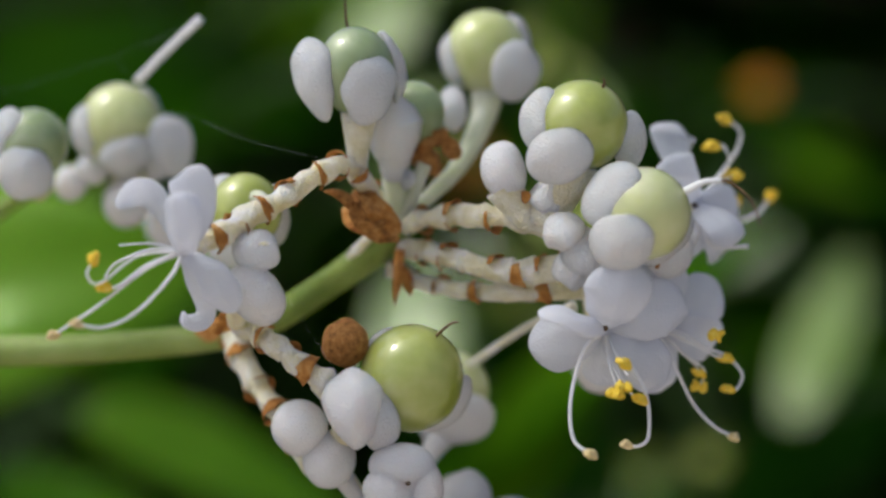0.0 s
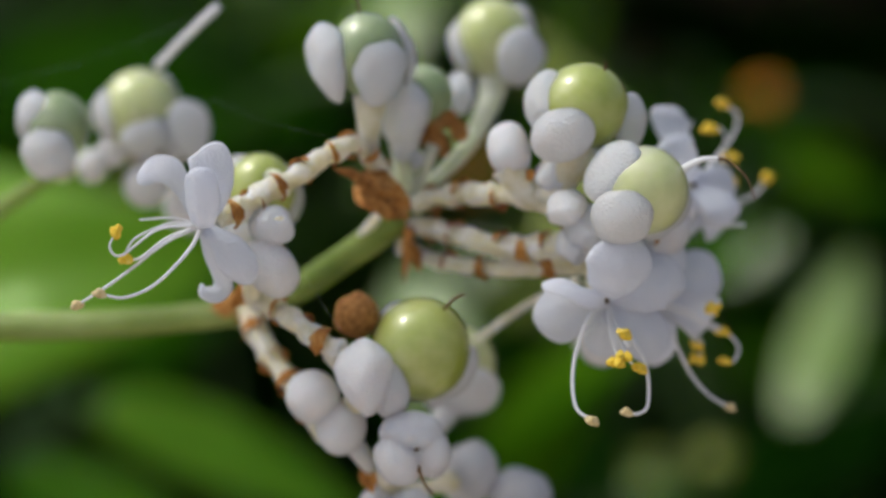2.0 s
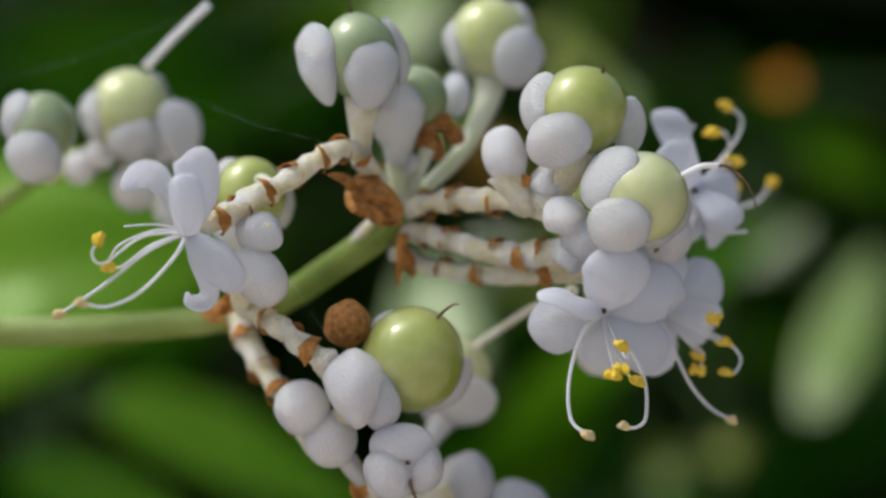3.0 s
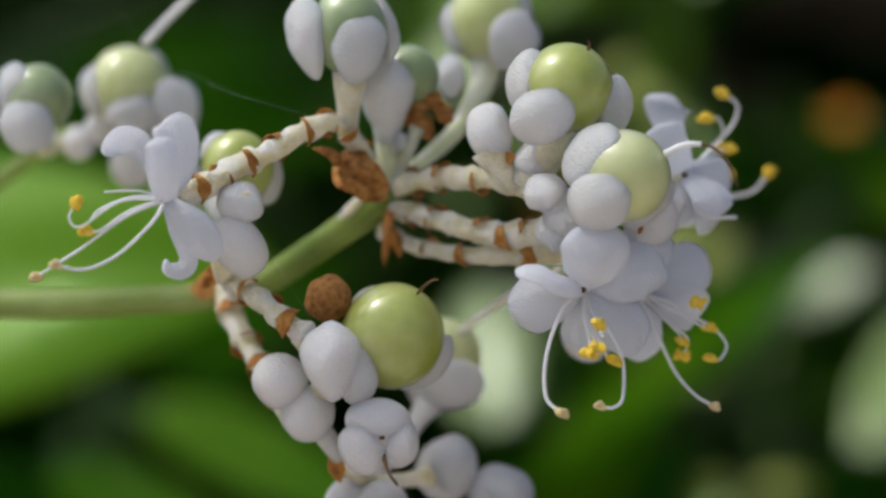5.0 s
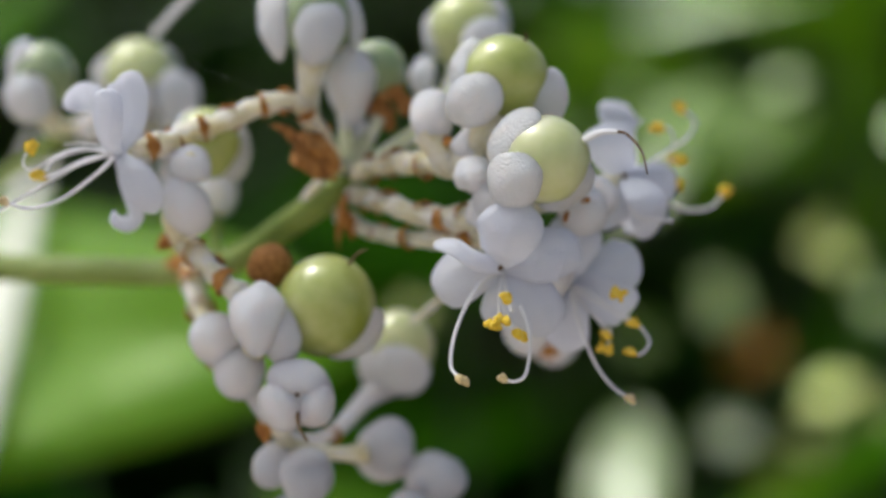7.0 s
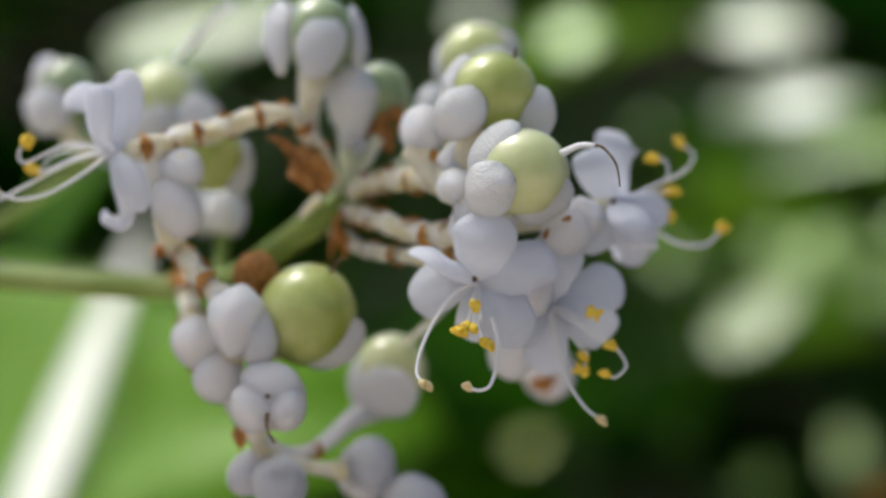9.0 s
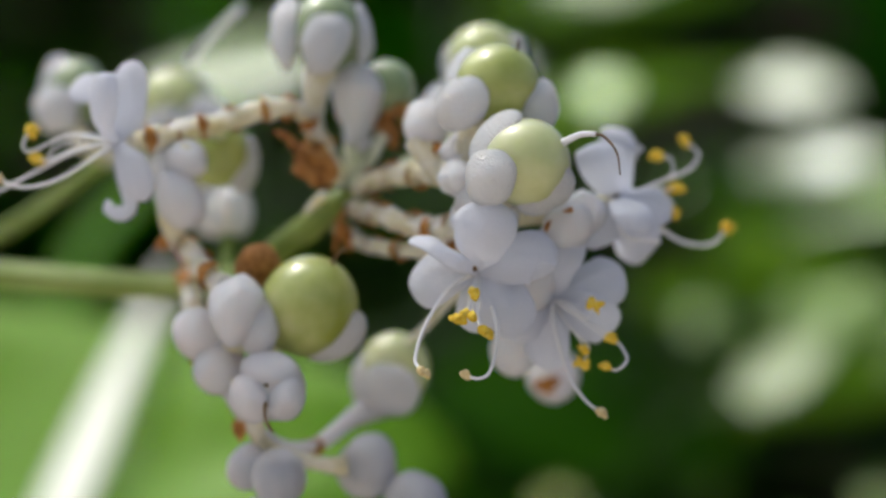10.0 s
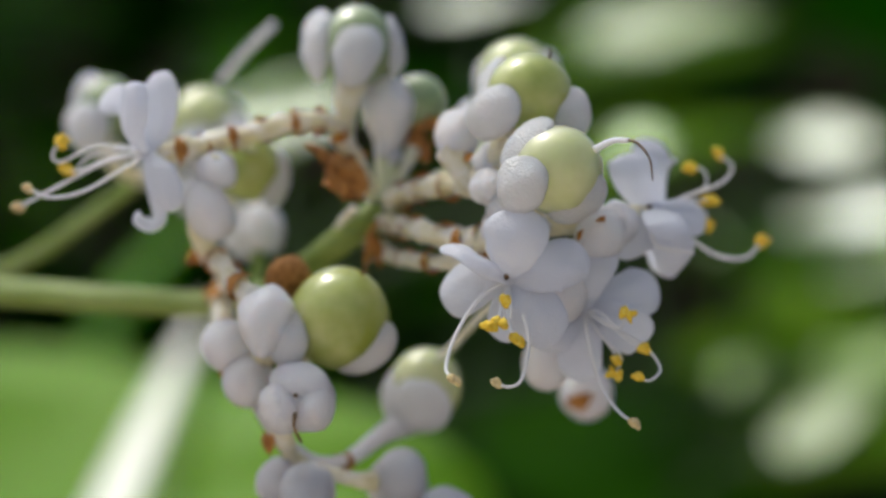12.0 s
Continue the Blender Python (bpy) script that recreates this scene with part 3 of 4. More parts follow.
fruit((-8.55, -1.1, -6.7), 3.4, (0.45, -0.25, 0.9), BERRY_GREEN, [
    ((-5.9, -1.5, -9.4), (0.55, -0.6, -0.6), (0.8, 0, 0.55), 1.7, 2.5, dict(bend=0.1)),
    ((-10.6, 0.4, -4.0), (-0.6, 0.3, 0.75), (0.3, 0, 1), 1.5, 1.6),
], [(-6.6, -2.3, -3.9), (-6.1, -2.8, -3.4), (-5.5, -3.2, -3.0), (-5.1, -3.3, -3.0)], 1.04, label="large yellow-green berry, smooth and glossy")
stalk([(-10.4, -0.6, -9.0), (-12.4, -1.6, -8.6), (-14.4, -2.6, -6.0)], [0.9, 0.8, 0.7], CREAM)
fruit((-6.0, 10.1, -10.0), 2.6, (0.1, -0.1, 1), BERRY_PALE, [
    ((-5.3, 6.9, -11.9), (0.1, -0.92, -0.25), (0.1, 0, 1), 2.25, 2.0),
    ((-8.6, 8.6, -11.4), (-0.8, -0.55, -0.1), (-0.25, 0, 1), 1.5, 2.6),
], label="pale green berry behind drooping white sepals")
stalk([(-6.6, 9.6, -12.4), (-8.0, 7.4, -13.8), (-9.6, 5.0, -15.8), (-11.0, 2.4, -16.2), (-12.4, -0.6, -14.8), (-13.6, -1.8, -12.6)], [1.2, 0.7, 0.52, 0.5, 0.55, 0.7], SEPAL)
small = fruit((-6.7, 6.4, 9.7), 2.15, (0.3, 0, 1), BERRY_GREY, [
], label="small green berry beside a pear-shaped white sepal")
part("sepal", tube([(-7.9, 5.1, 11.1), (-8.0, 4.9, 10.6), (-8.1, 4.9, 9.5), (-8.2, 5.0, 8.2), (-8.3, 5.3, 6.8), (-8.3, 5.5, 5.6)], [0.3, 1.55, 2.1, 1.8, 1.1, 0.85], 24, 10, 0.16), SEPAL, small, "pear-shaped white sepal on a long neck")
stalk([(-8.3, 5.4, 6.4), (-8.4, 5.7, 4.6), (-8.0, 5.8, 3.0)], [0.9, 0.8, 0.75], GREENISH)
fruit((-18.3, 3.9, 4.7), 2.4, (-0.2, -0.2, 1), BERRY_GREEN, [
    ((-15.6, 4.4, 3.9), (0.9, -0.3, -0.1), (0.1, 0, 1), 1.4, 2.1),
    ((-20.4, 4.8, 6.8), (-0.6, 0.1, 0.8), (0, -1, 0.2), 1.2, 1.4),
], label="green berry behind the jointed branch")
stalk([(-17.6, 2.8, 5.6), (-17.0, 0.6, 5.8), (-16.4, -2.2, 5.6)], [0.5, 0.45, 0.4], GREENISH)
part("bud", ball((-20.4, 12.0, 1.6), 1.65, (-0.2, -0.2, 1), 1.25, 0.14, 1.8, 18), SEPAL, cluster, "oval white bud behind the stem")
stalk([(-20.4, 12.0, 0.6), (-20.2, 11.4, -2.0), (-20.2, 10.4, -4.0)], [0.6, 0.45, 0.5], AXIS)

# buds
bud = part("bud", pillow((-12.6, -6.6, -7.1), (-0.2, -0.95, 0.25), (-0.06, 0.1, 1), 1.8, 2.55, 1.7, 0.02, 0.3, hollow=0.8, rough=0.3), SEPAL, cluster, "plump white bud")
part("sepal", pillow((-10.3, -5.3, -8.5), (0.4, -0.9, 0.05), (-0.05, 0, 1), 1.3, 2.0, 1.2, 0.03), SEPAL, bud)
part("sepal", pillow((-12.6, -3.9, -5.4), (-0.3, 0.4, 0.9), (0, -1, 0.3), 1.4, 1.5, 1.0, 0.03), SEPAL, bud)
stalk([(-12.2, -4.4, -8.6), (-13.4, -2.2, -9.8), (-15.0, -0.8, -11.4)], [1.1, 0.8, 0.8], CREAM)
for c, r, ax, st in (((-16.0, -2.4, -8.9), 1.8, (-0.6, -0.6, 0.2), 1.05), ((-14.3, -2.3, -11.2), 1.75, (-0.3, -0.3, -0.9), 1.08),
                     ((-6.3, 6.4, -17.3), 2.1, (0.3, -0.2, 0.9), 1.05), ((-2.9, 6.8, -19.2), 1.95, (0.9, 0, -0.2), 1.05),
                     ((-10.3, -0.2, -18.3), 1.9, (0.1, -0.3, -0.9), 1.05), ((-12.7, 0.2, -17.7), 1.4, (-0.4, -0.2, -0.8), 1.2),
                     ((-4.2, 5.2, -21.5), 1.7, (0.3, 0, -0.9), 1.05), ((-11.6, 0.6, -21.4), 1.6, (0, 0, -1), 1.1)):
    b = part("bud", ball(c, r, ax, st, 0.12, 1.8, 18), SEPAL, cluster, "closed round white bud")
    a = unit(ax)
    if c[0] < -14:
        continue
    part("sepal", pillow(vec(c) + a * r * 0.2 + vec((0.5, -1, 0.25)) * r * 0.93, (0.5, -1, 0.25), a, r * 0.85, r * 0.95, 0.3, 0.46 / r, rough=0.12), SEPAL, b)
stalk([(-13.4, -1.6, -12.8), (-12.2, -0.6, -15.2), (-11.0, 1.0, -16.6), (-8.6, 3.6, -17.2), (-6.6, 5.4, -17.2)], [0.65, 0.52, 0.5, 0.52, 0.9], CREAM)
stalk([(-11.0, 1.0, -16.6), (-10.8, 1.2, -19.0), (-11.0, 1.2, -21.0)], [0.6, 0.6, 0.7], GREENISH)
stalk([(-12.0, -0.2, -15.4), (-11.4, -2.8, -14.2), (-10.2, -3.4, -13.4)], [0.6, 0.7, 1.0], CREAM)
part("bract", crumpled((-12.9, -1.4, -15.0), (-0.4, -0.9, 0), (-0.2, 0, 1), 0.6, 1.1, 31), BRACT, cluster)
part("bract", crumpled((-9.6, 4.2, -15.9), (0.2, -0.9, 0.2), (0.8, 0, -0.4), 0.6, 0.8, 32), BRACT, cluster)
flower_bud = part("flower_bud", ball((-9.6, -3.7, -12.5), 2.1, (0, -0.6, 0.8), 1.05, 0.1, 1.8, 18), SEPAL, cluster, "half-open white bud with three folded lobes")
part("lobe", ball((-9.6, -4.5, -11.55), 1.5, (1, 0.05, -0.15), 1.42, 0.16, 1.6, 22), SEPAL, flower_bud)
part("lobe", ball((-10.6, -4.8, -13.2), 1.62, (-0.5, -0.1, 1), 1.14, 0.16, 1.6, 22), SEPAL, flower_bud)
part("lobe", ball((-8.5, -4.5, -13.1), 1.4, (0.25, 0, 1), 1.2, 0.16, 1.6, 22), SEPAL, flower_bud)
part("stigma", ball((-9.35, -5.75, -12.45), 0.17, (0, -1, 0), 1.0, 0.05, 0.4, 8), STYLE, flower_bud)
part("style", tube([(-9.4, -5.6, -13.6), (-9.1, -6.2, -14.6), (-8.6, -6.0, -15.5)], [0.16, 0.1, 0.1], 7), STYLE, flower_bud)
pear = part("bud", pillow((-1.5, -1.6, 6.2), (-0.2, -0.95, 0.2), (-0.15, 0, 1), 1.45, 2.0, 1.35, 0.02, 0.15, hollow=0.9), SEPAL, cluster, "pear-shaped white bud")
stalk([(-1.4, -0.4, 5.0), (-0.6, -0.4, 3.6), (0.4, -0.3, 2.4)], [1.25, 1.0, 1.0], CREAM)
part("bract", crumpled((-0.1, -1.4, 4.3), (-0.2, -0.95, 0.1), (0, 0, 1), 0.35, 0.45, 41, 0.25), BRACT, pear)
for k, (c, r, n) in enumerate((((2.2, -2.6, 1.9), 1.3, (-0.3, -0.9, 0.3)), ((1.6, -0.9, 4.0), 1.3, (-0.2, -0.9, 0.3)), ((3.4, -2.2, 0.4), 1.6, (0, -0.9, 0.2)),
                               ((2.4, -1.4, -0.6), 1.25, (0.2, -0.9, -0.2)), ((4.2, 0.2, -0.2), 1.3, (0.3, -0.6, 0.6)), ((9.6, 1.8, 0.4), 1.5, (0.6, -0.5, 0.5)))):
    part("bud", ball(c, r, n, 1.15, 0.34, 1.1, 16), SEPAL, cluster, "small white bud at a branch end")


# ---- flowers ----
def anther(c, n, material, size=0.5):
    """Two curved pollen lobes on the filament's end."""
    f = frame_of(n, (0.3, 0.2, 1))
    va, fa = ball((0, 0, 0), size * 0.62, (0, 0, 1), 1.3, 0.17, 0.42, 14)
    vb = va.copy()
    va = va + (size * 0.42, 0, 0.12 * va[:, 2:3].mean())
    va[:, 0] += 0.5 * va[:, 2] ** 2 / size
    vb = vb + (-size * 0.42, 0, 0)
    vb[:, 0] -= 0.4 * vb[:, 2] ** 2 / size
    k = len(va)
    return np.concatenate([va, vb]) @ f.T + vec(c), fa + [tuple(i + k for i in q) for q in fa]


def flower(c, petals, stamens, owner=None, label="open white flower with long stamens"):
    heart = part("flower", ball(c, 0.5, (0, -1, 0), 1.0, 0.08, 0.8, 12), PETAL, owner or cluster, label)
    for line, halves, face, *more in petals:
        part("petal", strap([c, *line], halves, face, **(more[0] if more else {})), PETAL, heart)
    for line, radius, mat, size in stamens:
        part("filament", tube([c, *line], [radius * 0.95, radius * 0.7, radius * 0.66, radius * 0.55], 10, 10), FILAMENT, heart)
        if mat:
            end = vec(line[-1]) - vec(line[-2])
            part("anther", anther(line[-1], end, mat, size * 1.12), mat, heart)
    part("throat", ball(vec(c) + vec((-0.1, -0.62, 0.1)), 0.2, (0, -1, 0.2), 1.2, 0.05, 0.4, 8), STYLE, heart, "small dark throat")
    return heart


flower((-21.6, -5.9, 3.7), [
    ([(-22.4, -5.0, 5.8), (-23.3, -4.7, 7.3), (-24.4, -5.1, 7.6), (-25.4, -5.6, 6.8)], (0.4, 0.8, 1.1, 1.2, 0.95), (-0.5, -0.85, -0.1), dict(cup=0.12, lip=0.1)),
    ([(-21.2, -8.6, 4.3), (-21.0, -9.4, 5.6), (-21.05, -9.6, 7.1), (-21.1, -9.4, 7.8)], (0.4, 0.85, 1.1, 1.05, 0.85), (-0.1, -0.8, -0.6), dict(thick=0.7, cup=-0.12, lip=0.06)),
    ([(-20.7, -5.8, 5.4), (-20.4, -6.2, 7.0), (-20.5, -6.8, 8.5), (-20.7, -7.3, 8.9)], (0.5, 1.0, 1.4, 1.35, 1.0), (0.1, -1, 0.1), dict(cup=0.22, lip=0.12)),
    ([(-20.6, -6.5, 2.9), (-19.6, -6.8, 1.4), (-18.9, -6.2, -0.4)], (0.4, 0.8, 1.2, 1.0), (0.25, -0.95, 0.1), dict(thick=0.45, cup=-0.08)),
    ([(-21.3, -5.5, 2.2), (-20.9, -4.9, 0.8), (-20.8, -4.5, -0.4), (-21.3, -4.6, -1.0), (-22.1, -5.0, -0.8), (-22.2, -5.2, -0.1)], (0.4, 0.65, 0.7, 0.72, 0.7, 0.62, 0.4), (-0.5, -0.85, 0.1), dict(thick=0.5)),
], [
    ([(-24.2, -7.4, 3.9), (-26.6, -8.4, 2.6), (-27.3, -8.3, 3.2), (-26.8, -8.1, 4.1)], 0.13, ANTHER, 0.5),
    ([(-23.8, -6.6, 3.2), (-25.6, -7.4, 2.2), (-26.5, -7.5, 2.2)], 0.14, ANTHER, 0.5),
    ([(-22.4, -7.2, 2.4), (-24.6, -8.4, 0.6), (-26.6, -9.2, 0.0), (-28.1, -9.8, 0.5)], 0.17, POLLEN, 0.42),
    ([(-24.0, -6.8, 2.9), (-27.0, -7.6, 1.1), (-29.9, -7.6, -0.4)], 0.17, POLLEN, 0.42),
    ([(-23.4, -5.4, 4.3), (-25.6, -5.2, 4.4)], 0.11, None, 0),
    ([(-23.6, -5.6, 4.0), (-25.8, -6.0, 3.4), (-26.6, -6.0, 2.6)], 0.12, None, 0),
])
side_bud = part("bud", pillow((-17.0, -4.7, 3.0), (0.25, -0.95, 0.1), (0.2, 0, 1), 1.6, 1.35, 1.2, 0.03, hollow=0.9, rough=0.3), SEPAL, cluster, "small rounded white bud with a folded lip")
part("bract", crumpled((-16.6, -5.35, 3.55), (0.2, -0.95, 0.3), (1, 0, 0.1), 0.14, 0.4, 61, 0.2), CREAM, side_bud)
part("bud", pillow((-17.3, -5.2, 0.3), (0.2, -0.95, 0.05), (-0.55, 0, 0.85), 1.65, 2.25, 1.7, 0.02, -0.05, hollow=0.9), SEPAL, cluster, "long plump white bud below the flower")
part("bud", pillow((-19.0, -3.6, 4.6), (0.1, -0.9, 0.4), (0.9, 0, 0.3), 0.9, 1.5, 0.8, 0.05, hollow=0.9), SEPAL, cluster, "small white bud")

flower((4.1, -3.5, -4.3), [
    ([(4.5, -5.2, -3.2), (4.9, -6.0, -1.6), (4.9, -5.4, 0.1)], (0.7, 1.7, 2.2, 1.9), (0.0, -0.95, -0.3), dict(thick=0.6, cup=-0.16)),
    ([(2.8, -5.0, -3.6), (1.4, -5.4, -2.8), (-0.2, -5.3, -2.5)], (0.5, 1.0, 1.2, 0.9), (-0.1, -0.72, 0.7), dict(thick=0.7, cup=-0.3)),
    ([(2.4, -4.0, -4.5), (0.8, -3.6, -4.9), (-0.8, -3.0, -5.2)], (0.6, 1.5, 1.85, 1.6), (-0.1, -0.97, 0.15), dict(thick=0.45, cup=-0.14, lip=0.1)),
    ([(6.0, -4.4, -3.6), (8.0, -4.4, -3.2), (9.4, -3.6, -3.8)], (0.7, 1.6, 1.9, 1.4), (0.35, -0.85, 0.3), dict(thick=0.45, cup=-0.3)),
    ([(5.2, -4.0, -5.6), (6.4, -4.1, -6.8), (7.0, -3.6, -8.6)], (0.6, 1.5, 1.8, 1.5), (0.15, -0.95, 0.1), dict(thick=0.45, cup=-0.12, lip=0.1)),
    ([(3.9, -3.4, -6.0), (3.7, -2.9, -7.2), (3.5, -2.4, -8.2)], (0.5, 1.1, 1.3, 1.1), (0.0, -0.97, 0.1), dict(cup=-0.1)),
], [
    ([(2.6, -4.4, -5.4), (1.4, -5.6, -8.0), (1.2, -6.8, -10.4), (2.1, -7.8, -11.3)], 0.19, POLLEN, 0.42),
    ([(5.0, -4.0, -6.0), (6.1, -5.2, -8.4), (6.0, -5.9, -10.9), (5.3, -6.2, -11.5), (4.5, -6.3, -11.3)], 0.18, POLLEN, 0.4),
    ([(4.0, -4.6, -6.0), (4.2, -6.0, -7.4), (4.3, -6.8, -7.9), (4.0, -7.2, -7.8)], 0.13, ANTHER, 0.46),
    ([(4.2, -4.6, -6.2), (4.6, -5.8, -7.6), (4.6, -6.9, -7.5)], 0.12, ANTHER, 0.46),
    ([(4.4, -4.6, -6.4), (5.1, -5.9, -8.1), (5.6, -6.3, -8.5)], 0.12, ANTHER, 0.46),
    ([(4.4, -4.2, -5.4), (5.0, -5.8, -7.0), (5.2, -6.4, -6.6), (4.8, -6.5, -6.1)], 0.11, ANTHER, 0.46),
])

flower((7.7, 2.0, -5.5), [
    ([(9.6, 1.6, -4.8), (11.2, 2.2, -4.0), (12.3, 3.2, -3.3)], (0.7, 1.4, 1.75, 1.45), (0.4, -0.88, 0.15), dict(thick=0.45, cup=-0.16, lip=0.16)),
    ([(7.7, 1.6, -7.0), (7.5, 2.0, -8.8), (7.3, 2.8, -10.2)], (0.6, 1.3, 1.5, 1.2), (0.1, -0.97, -0.05), dict(cup=-0.15)),
    ([(7.9, 0.6, -3.8), (8.4, 0.2, -2.2), (8.8, 0.8, -0.6)], (0.6, 1.5, 1.9, 1.6), (0.1, -0.95, 0.1), dict(thick=0.5, cup=-0.14)),
    ([(9.4, 1.6, -6.0), (10.8, 2.2, -6.7), (11.8, 3.2, -7.3)], (0.6, 1.3, 1.55, 1.2), (0.5, -0.8, -0.2), dict(cup=0.2)),
    ([(6.4, 1.2, -6.2), (5.4, 1.2, -7.2), (4.8, 1.6, -8.2)], (0.6, 1.4, 1.7, 1.4), (-0.3, -0.93, -0.1), dict(cup=-0.12)),
], [
    ([(8.6, 0.2, -8.0), (9.6, 0.2, -10.6), (10.8, 0.0, -12.2), (12.0, -0.2, -13.0)], 0.18, POLLEN, 0.42),
    ([(9.4, 0.0, -5.9), (10.8, -0.6, -6.9), (11.3, -0.8, -6.0)], 0.12, ANTHER, 0.46),
    ([(9.6, 0.4, -6.4), (11.2, 0.8, -7.6), (12.1, 1.1, -8.0)], 0.14, ANTHER, 0.46),
    ([(9.8, 0.6, -6.6), (12.0, 1.2, -7.8), (13.1, 1.6, -9.2), (12.6, 1.0, -10.1), (11.9, 0.5, -9.9)], 0.16, ANTHER, 0.4),
    ([(9.2, 0.6, -7.2), (10.6, 1.0, -8.6), (10.2, 1.2, -9.7)], 0.12, ANTHER, 0.46),
    ([(9.0, 0.6, -7.0), (10.0, 1.0, -8.2), (10.3, 1.2, -8.8)], 0.11, ANTHER, 0.42),
], label="open white flower with curling stamens")

flower((11.4, 4.6, 1.8), [
    ([(10.9, 6.2, 3.6), (10.5, 7.2, 5.2), (10.6, 7.8, 6.4), (11.0, 7.4, 7.0)], (0.7, 0.9, 1.2, 1.6, 1.5), (0.25, -0.9, 0.35), dict(cup=0.15, lip=0.12)),
    ([(12.2, 4.4, 0.6), (13.0, 4.8, -0.9), (12.8, 6.4, -2.2)], (0.6, 1.3, 1.6, 1.3), (0.5, -0.85, 0.1), dict(cup=-0.12)),
    ([(12.2, 3.2, 1.4), (13.0, 2.2, 0.4), (13.2, 2.0, -0.8)], (0.6, 1.3, 1.5, 1.2), (0.45, -0.85, 0.2), dict(cup=-0.12)),
    ([(10.8, 3.6, 3.2), (10.2, 3.0, 4.6), (9.8, 3.2, 5.4)], (0.7, 1.5, 1.7, 1.4), (0.3, -0.9, 0.25), dict(cup=-0.12)),
    ([(11.6, 6.4, 0.6), (11.8, 8.0, -0.6), (11.9, 9.4, -1.9)], (0.6, 1.3, 1.6, 1.3), (0.6, -0.7, -0.2), dict(cup=-0.12)),
    ([(10.7, 3.6, 0.9), (10.1, 3.2, -0.5), (9.9, 3.4, -1.8)], (0.6, 1.4, 1.65, 1.3), (0.2, -0.95, 0.1), dict(cup=-0.12)),
    ([(12.8, 5.4, 1.8), (13.8, 6.2, 1.4), (14.4, 6.8, 0.8)], (0.5, 1.1, 1.35, 1.1), (0.3, -0.9, 0.3), dict(cup=-0.1)),
], [
    ([(13.2, 6.8, 3.2), (15.0, 9.2, 4.6), (15.5, 10.1, 5.9), (14.5, 10.1, 6.8)], 0.17, ANTHER, 0.48),
    ([(13.0, 6.2, 3.0), (14.2, 7.6, 4.0), (14.0, 7.8, 5.2), (13.1, 7.5, 5.3)], 0.13, ANTHER, 0.5),
    ([(13.2, 6.4, 2.8), (14.5, 8.1, 3.1)], 0.15, ANTHER, 0.55),
    ([(13.0, 6.8, 2.6), (14.1, 8.0, 2.4), (14.5, 8.0, 1.4)], 0.12, ANTHER, 0.46),
    ([(12.8, 7.4, 0.8), (14.6, 10.2, -0.3), (16.4, 11.8, -0.2), (17.5, 11.7, 1.0)], 0.18, ANTHER, 0.46),
    ([(12.0, 3.2, -0.7), (14.5, 3.9, -1.2)], 0.22, None, 0),
], label="open white flower seen from the side with curled stamens")
part("bud", ball((8.8, 0.8, -0.6), 1.7, (0.4, -0.5, 0.6), 1.1, 0.1, 1.8, 16), SEPAL, cluster, "white bud between the flowers")
part("bud", ball((6.4, 0.9, -4.6), 1.7, (0.2, -0.6, 0.5), 1.1, 0.14, 1.8, 16), SEPAL, cluster, "white bud between the flowers")
part("bract", crumpled((9.3, -1.0, 0.2), (0.4, -0.85, 0.2), (0.8, 0, 0.4), 0.2, 0.36, 81, 0.5), BRACT, cluster, "small orange-brown scale among the flowers")
part("bract", crumpled((8.0, -1.2, -0.8), (0.2, -0.9, 0.2), (0.3, 0, 1), 0.22, 0.45, 82, 0.5), BRACT, cluster, "small orange-brown scale among the flowers")
part("bud", ball((4.0, 6.2, -8.6), 1.7, (0.1, -0.3, -0.9), 1.15, 0.12, 1.8, 16), SEPAL, cluster, "white bud behind the flowers")
tipped = part("bud", ball((4.4, 15.5, -9.6), 1.95, (0.1, -0.3, -0.9), 1.1, 0.12, 1.8, 16), SEPAL, cluster, "white bud with an orange-brown tip, hanging behind")
part("bract", crumpled((4.6, 13.5, -10.6), (0.1, -0.85, -0.5), (1, 0, 0), 0.75, 1.1, 71, 0.2), BRACT, tipped)
stalk([(4.4, 15.6, -8.0), (4.2, 10.4, -6.0), (3.8, 5.4, -4.2)], [0.7, 0.5, 0.5], CREAM)
stalk([(3.4, 1.4, -1.6), (5.4, 1.6, -2.6), (7.6, 2.2, -4.8)], [0.9, 0.9, 0.7], CREAM)
stalk([(3.6, -0.4, -0.4), (3.8, -1.2, -2.4), (4.0, -2.4, -4.0)], [0.9, 0.9, 0.7], CREAM)
stalk([(3.6, 0.4, -0.2), (7.4, 2.0, 0.6), (11.0, 4.6, 1.6)], [0.9, 0.9, 0.7], CREAM)
stalk([(4.0, 6.2, -7.2), (3.8, 3.6, -4.4), (3.8, 1.4, -2.4)], [0.6, 0.5, 0.5], CREAM)
stalk([(-5.8, 9.2, -9.0), (-3.4, 8.0, -7.3), (-0.6, 5.6, -5.4), (2.6, 3.0, -3.8)], [0.27, 0.26, 0.28, 0.4], CREAM)

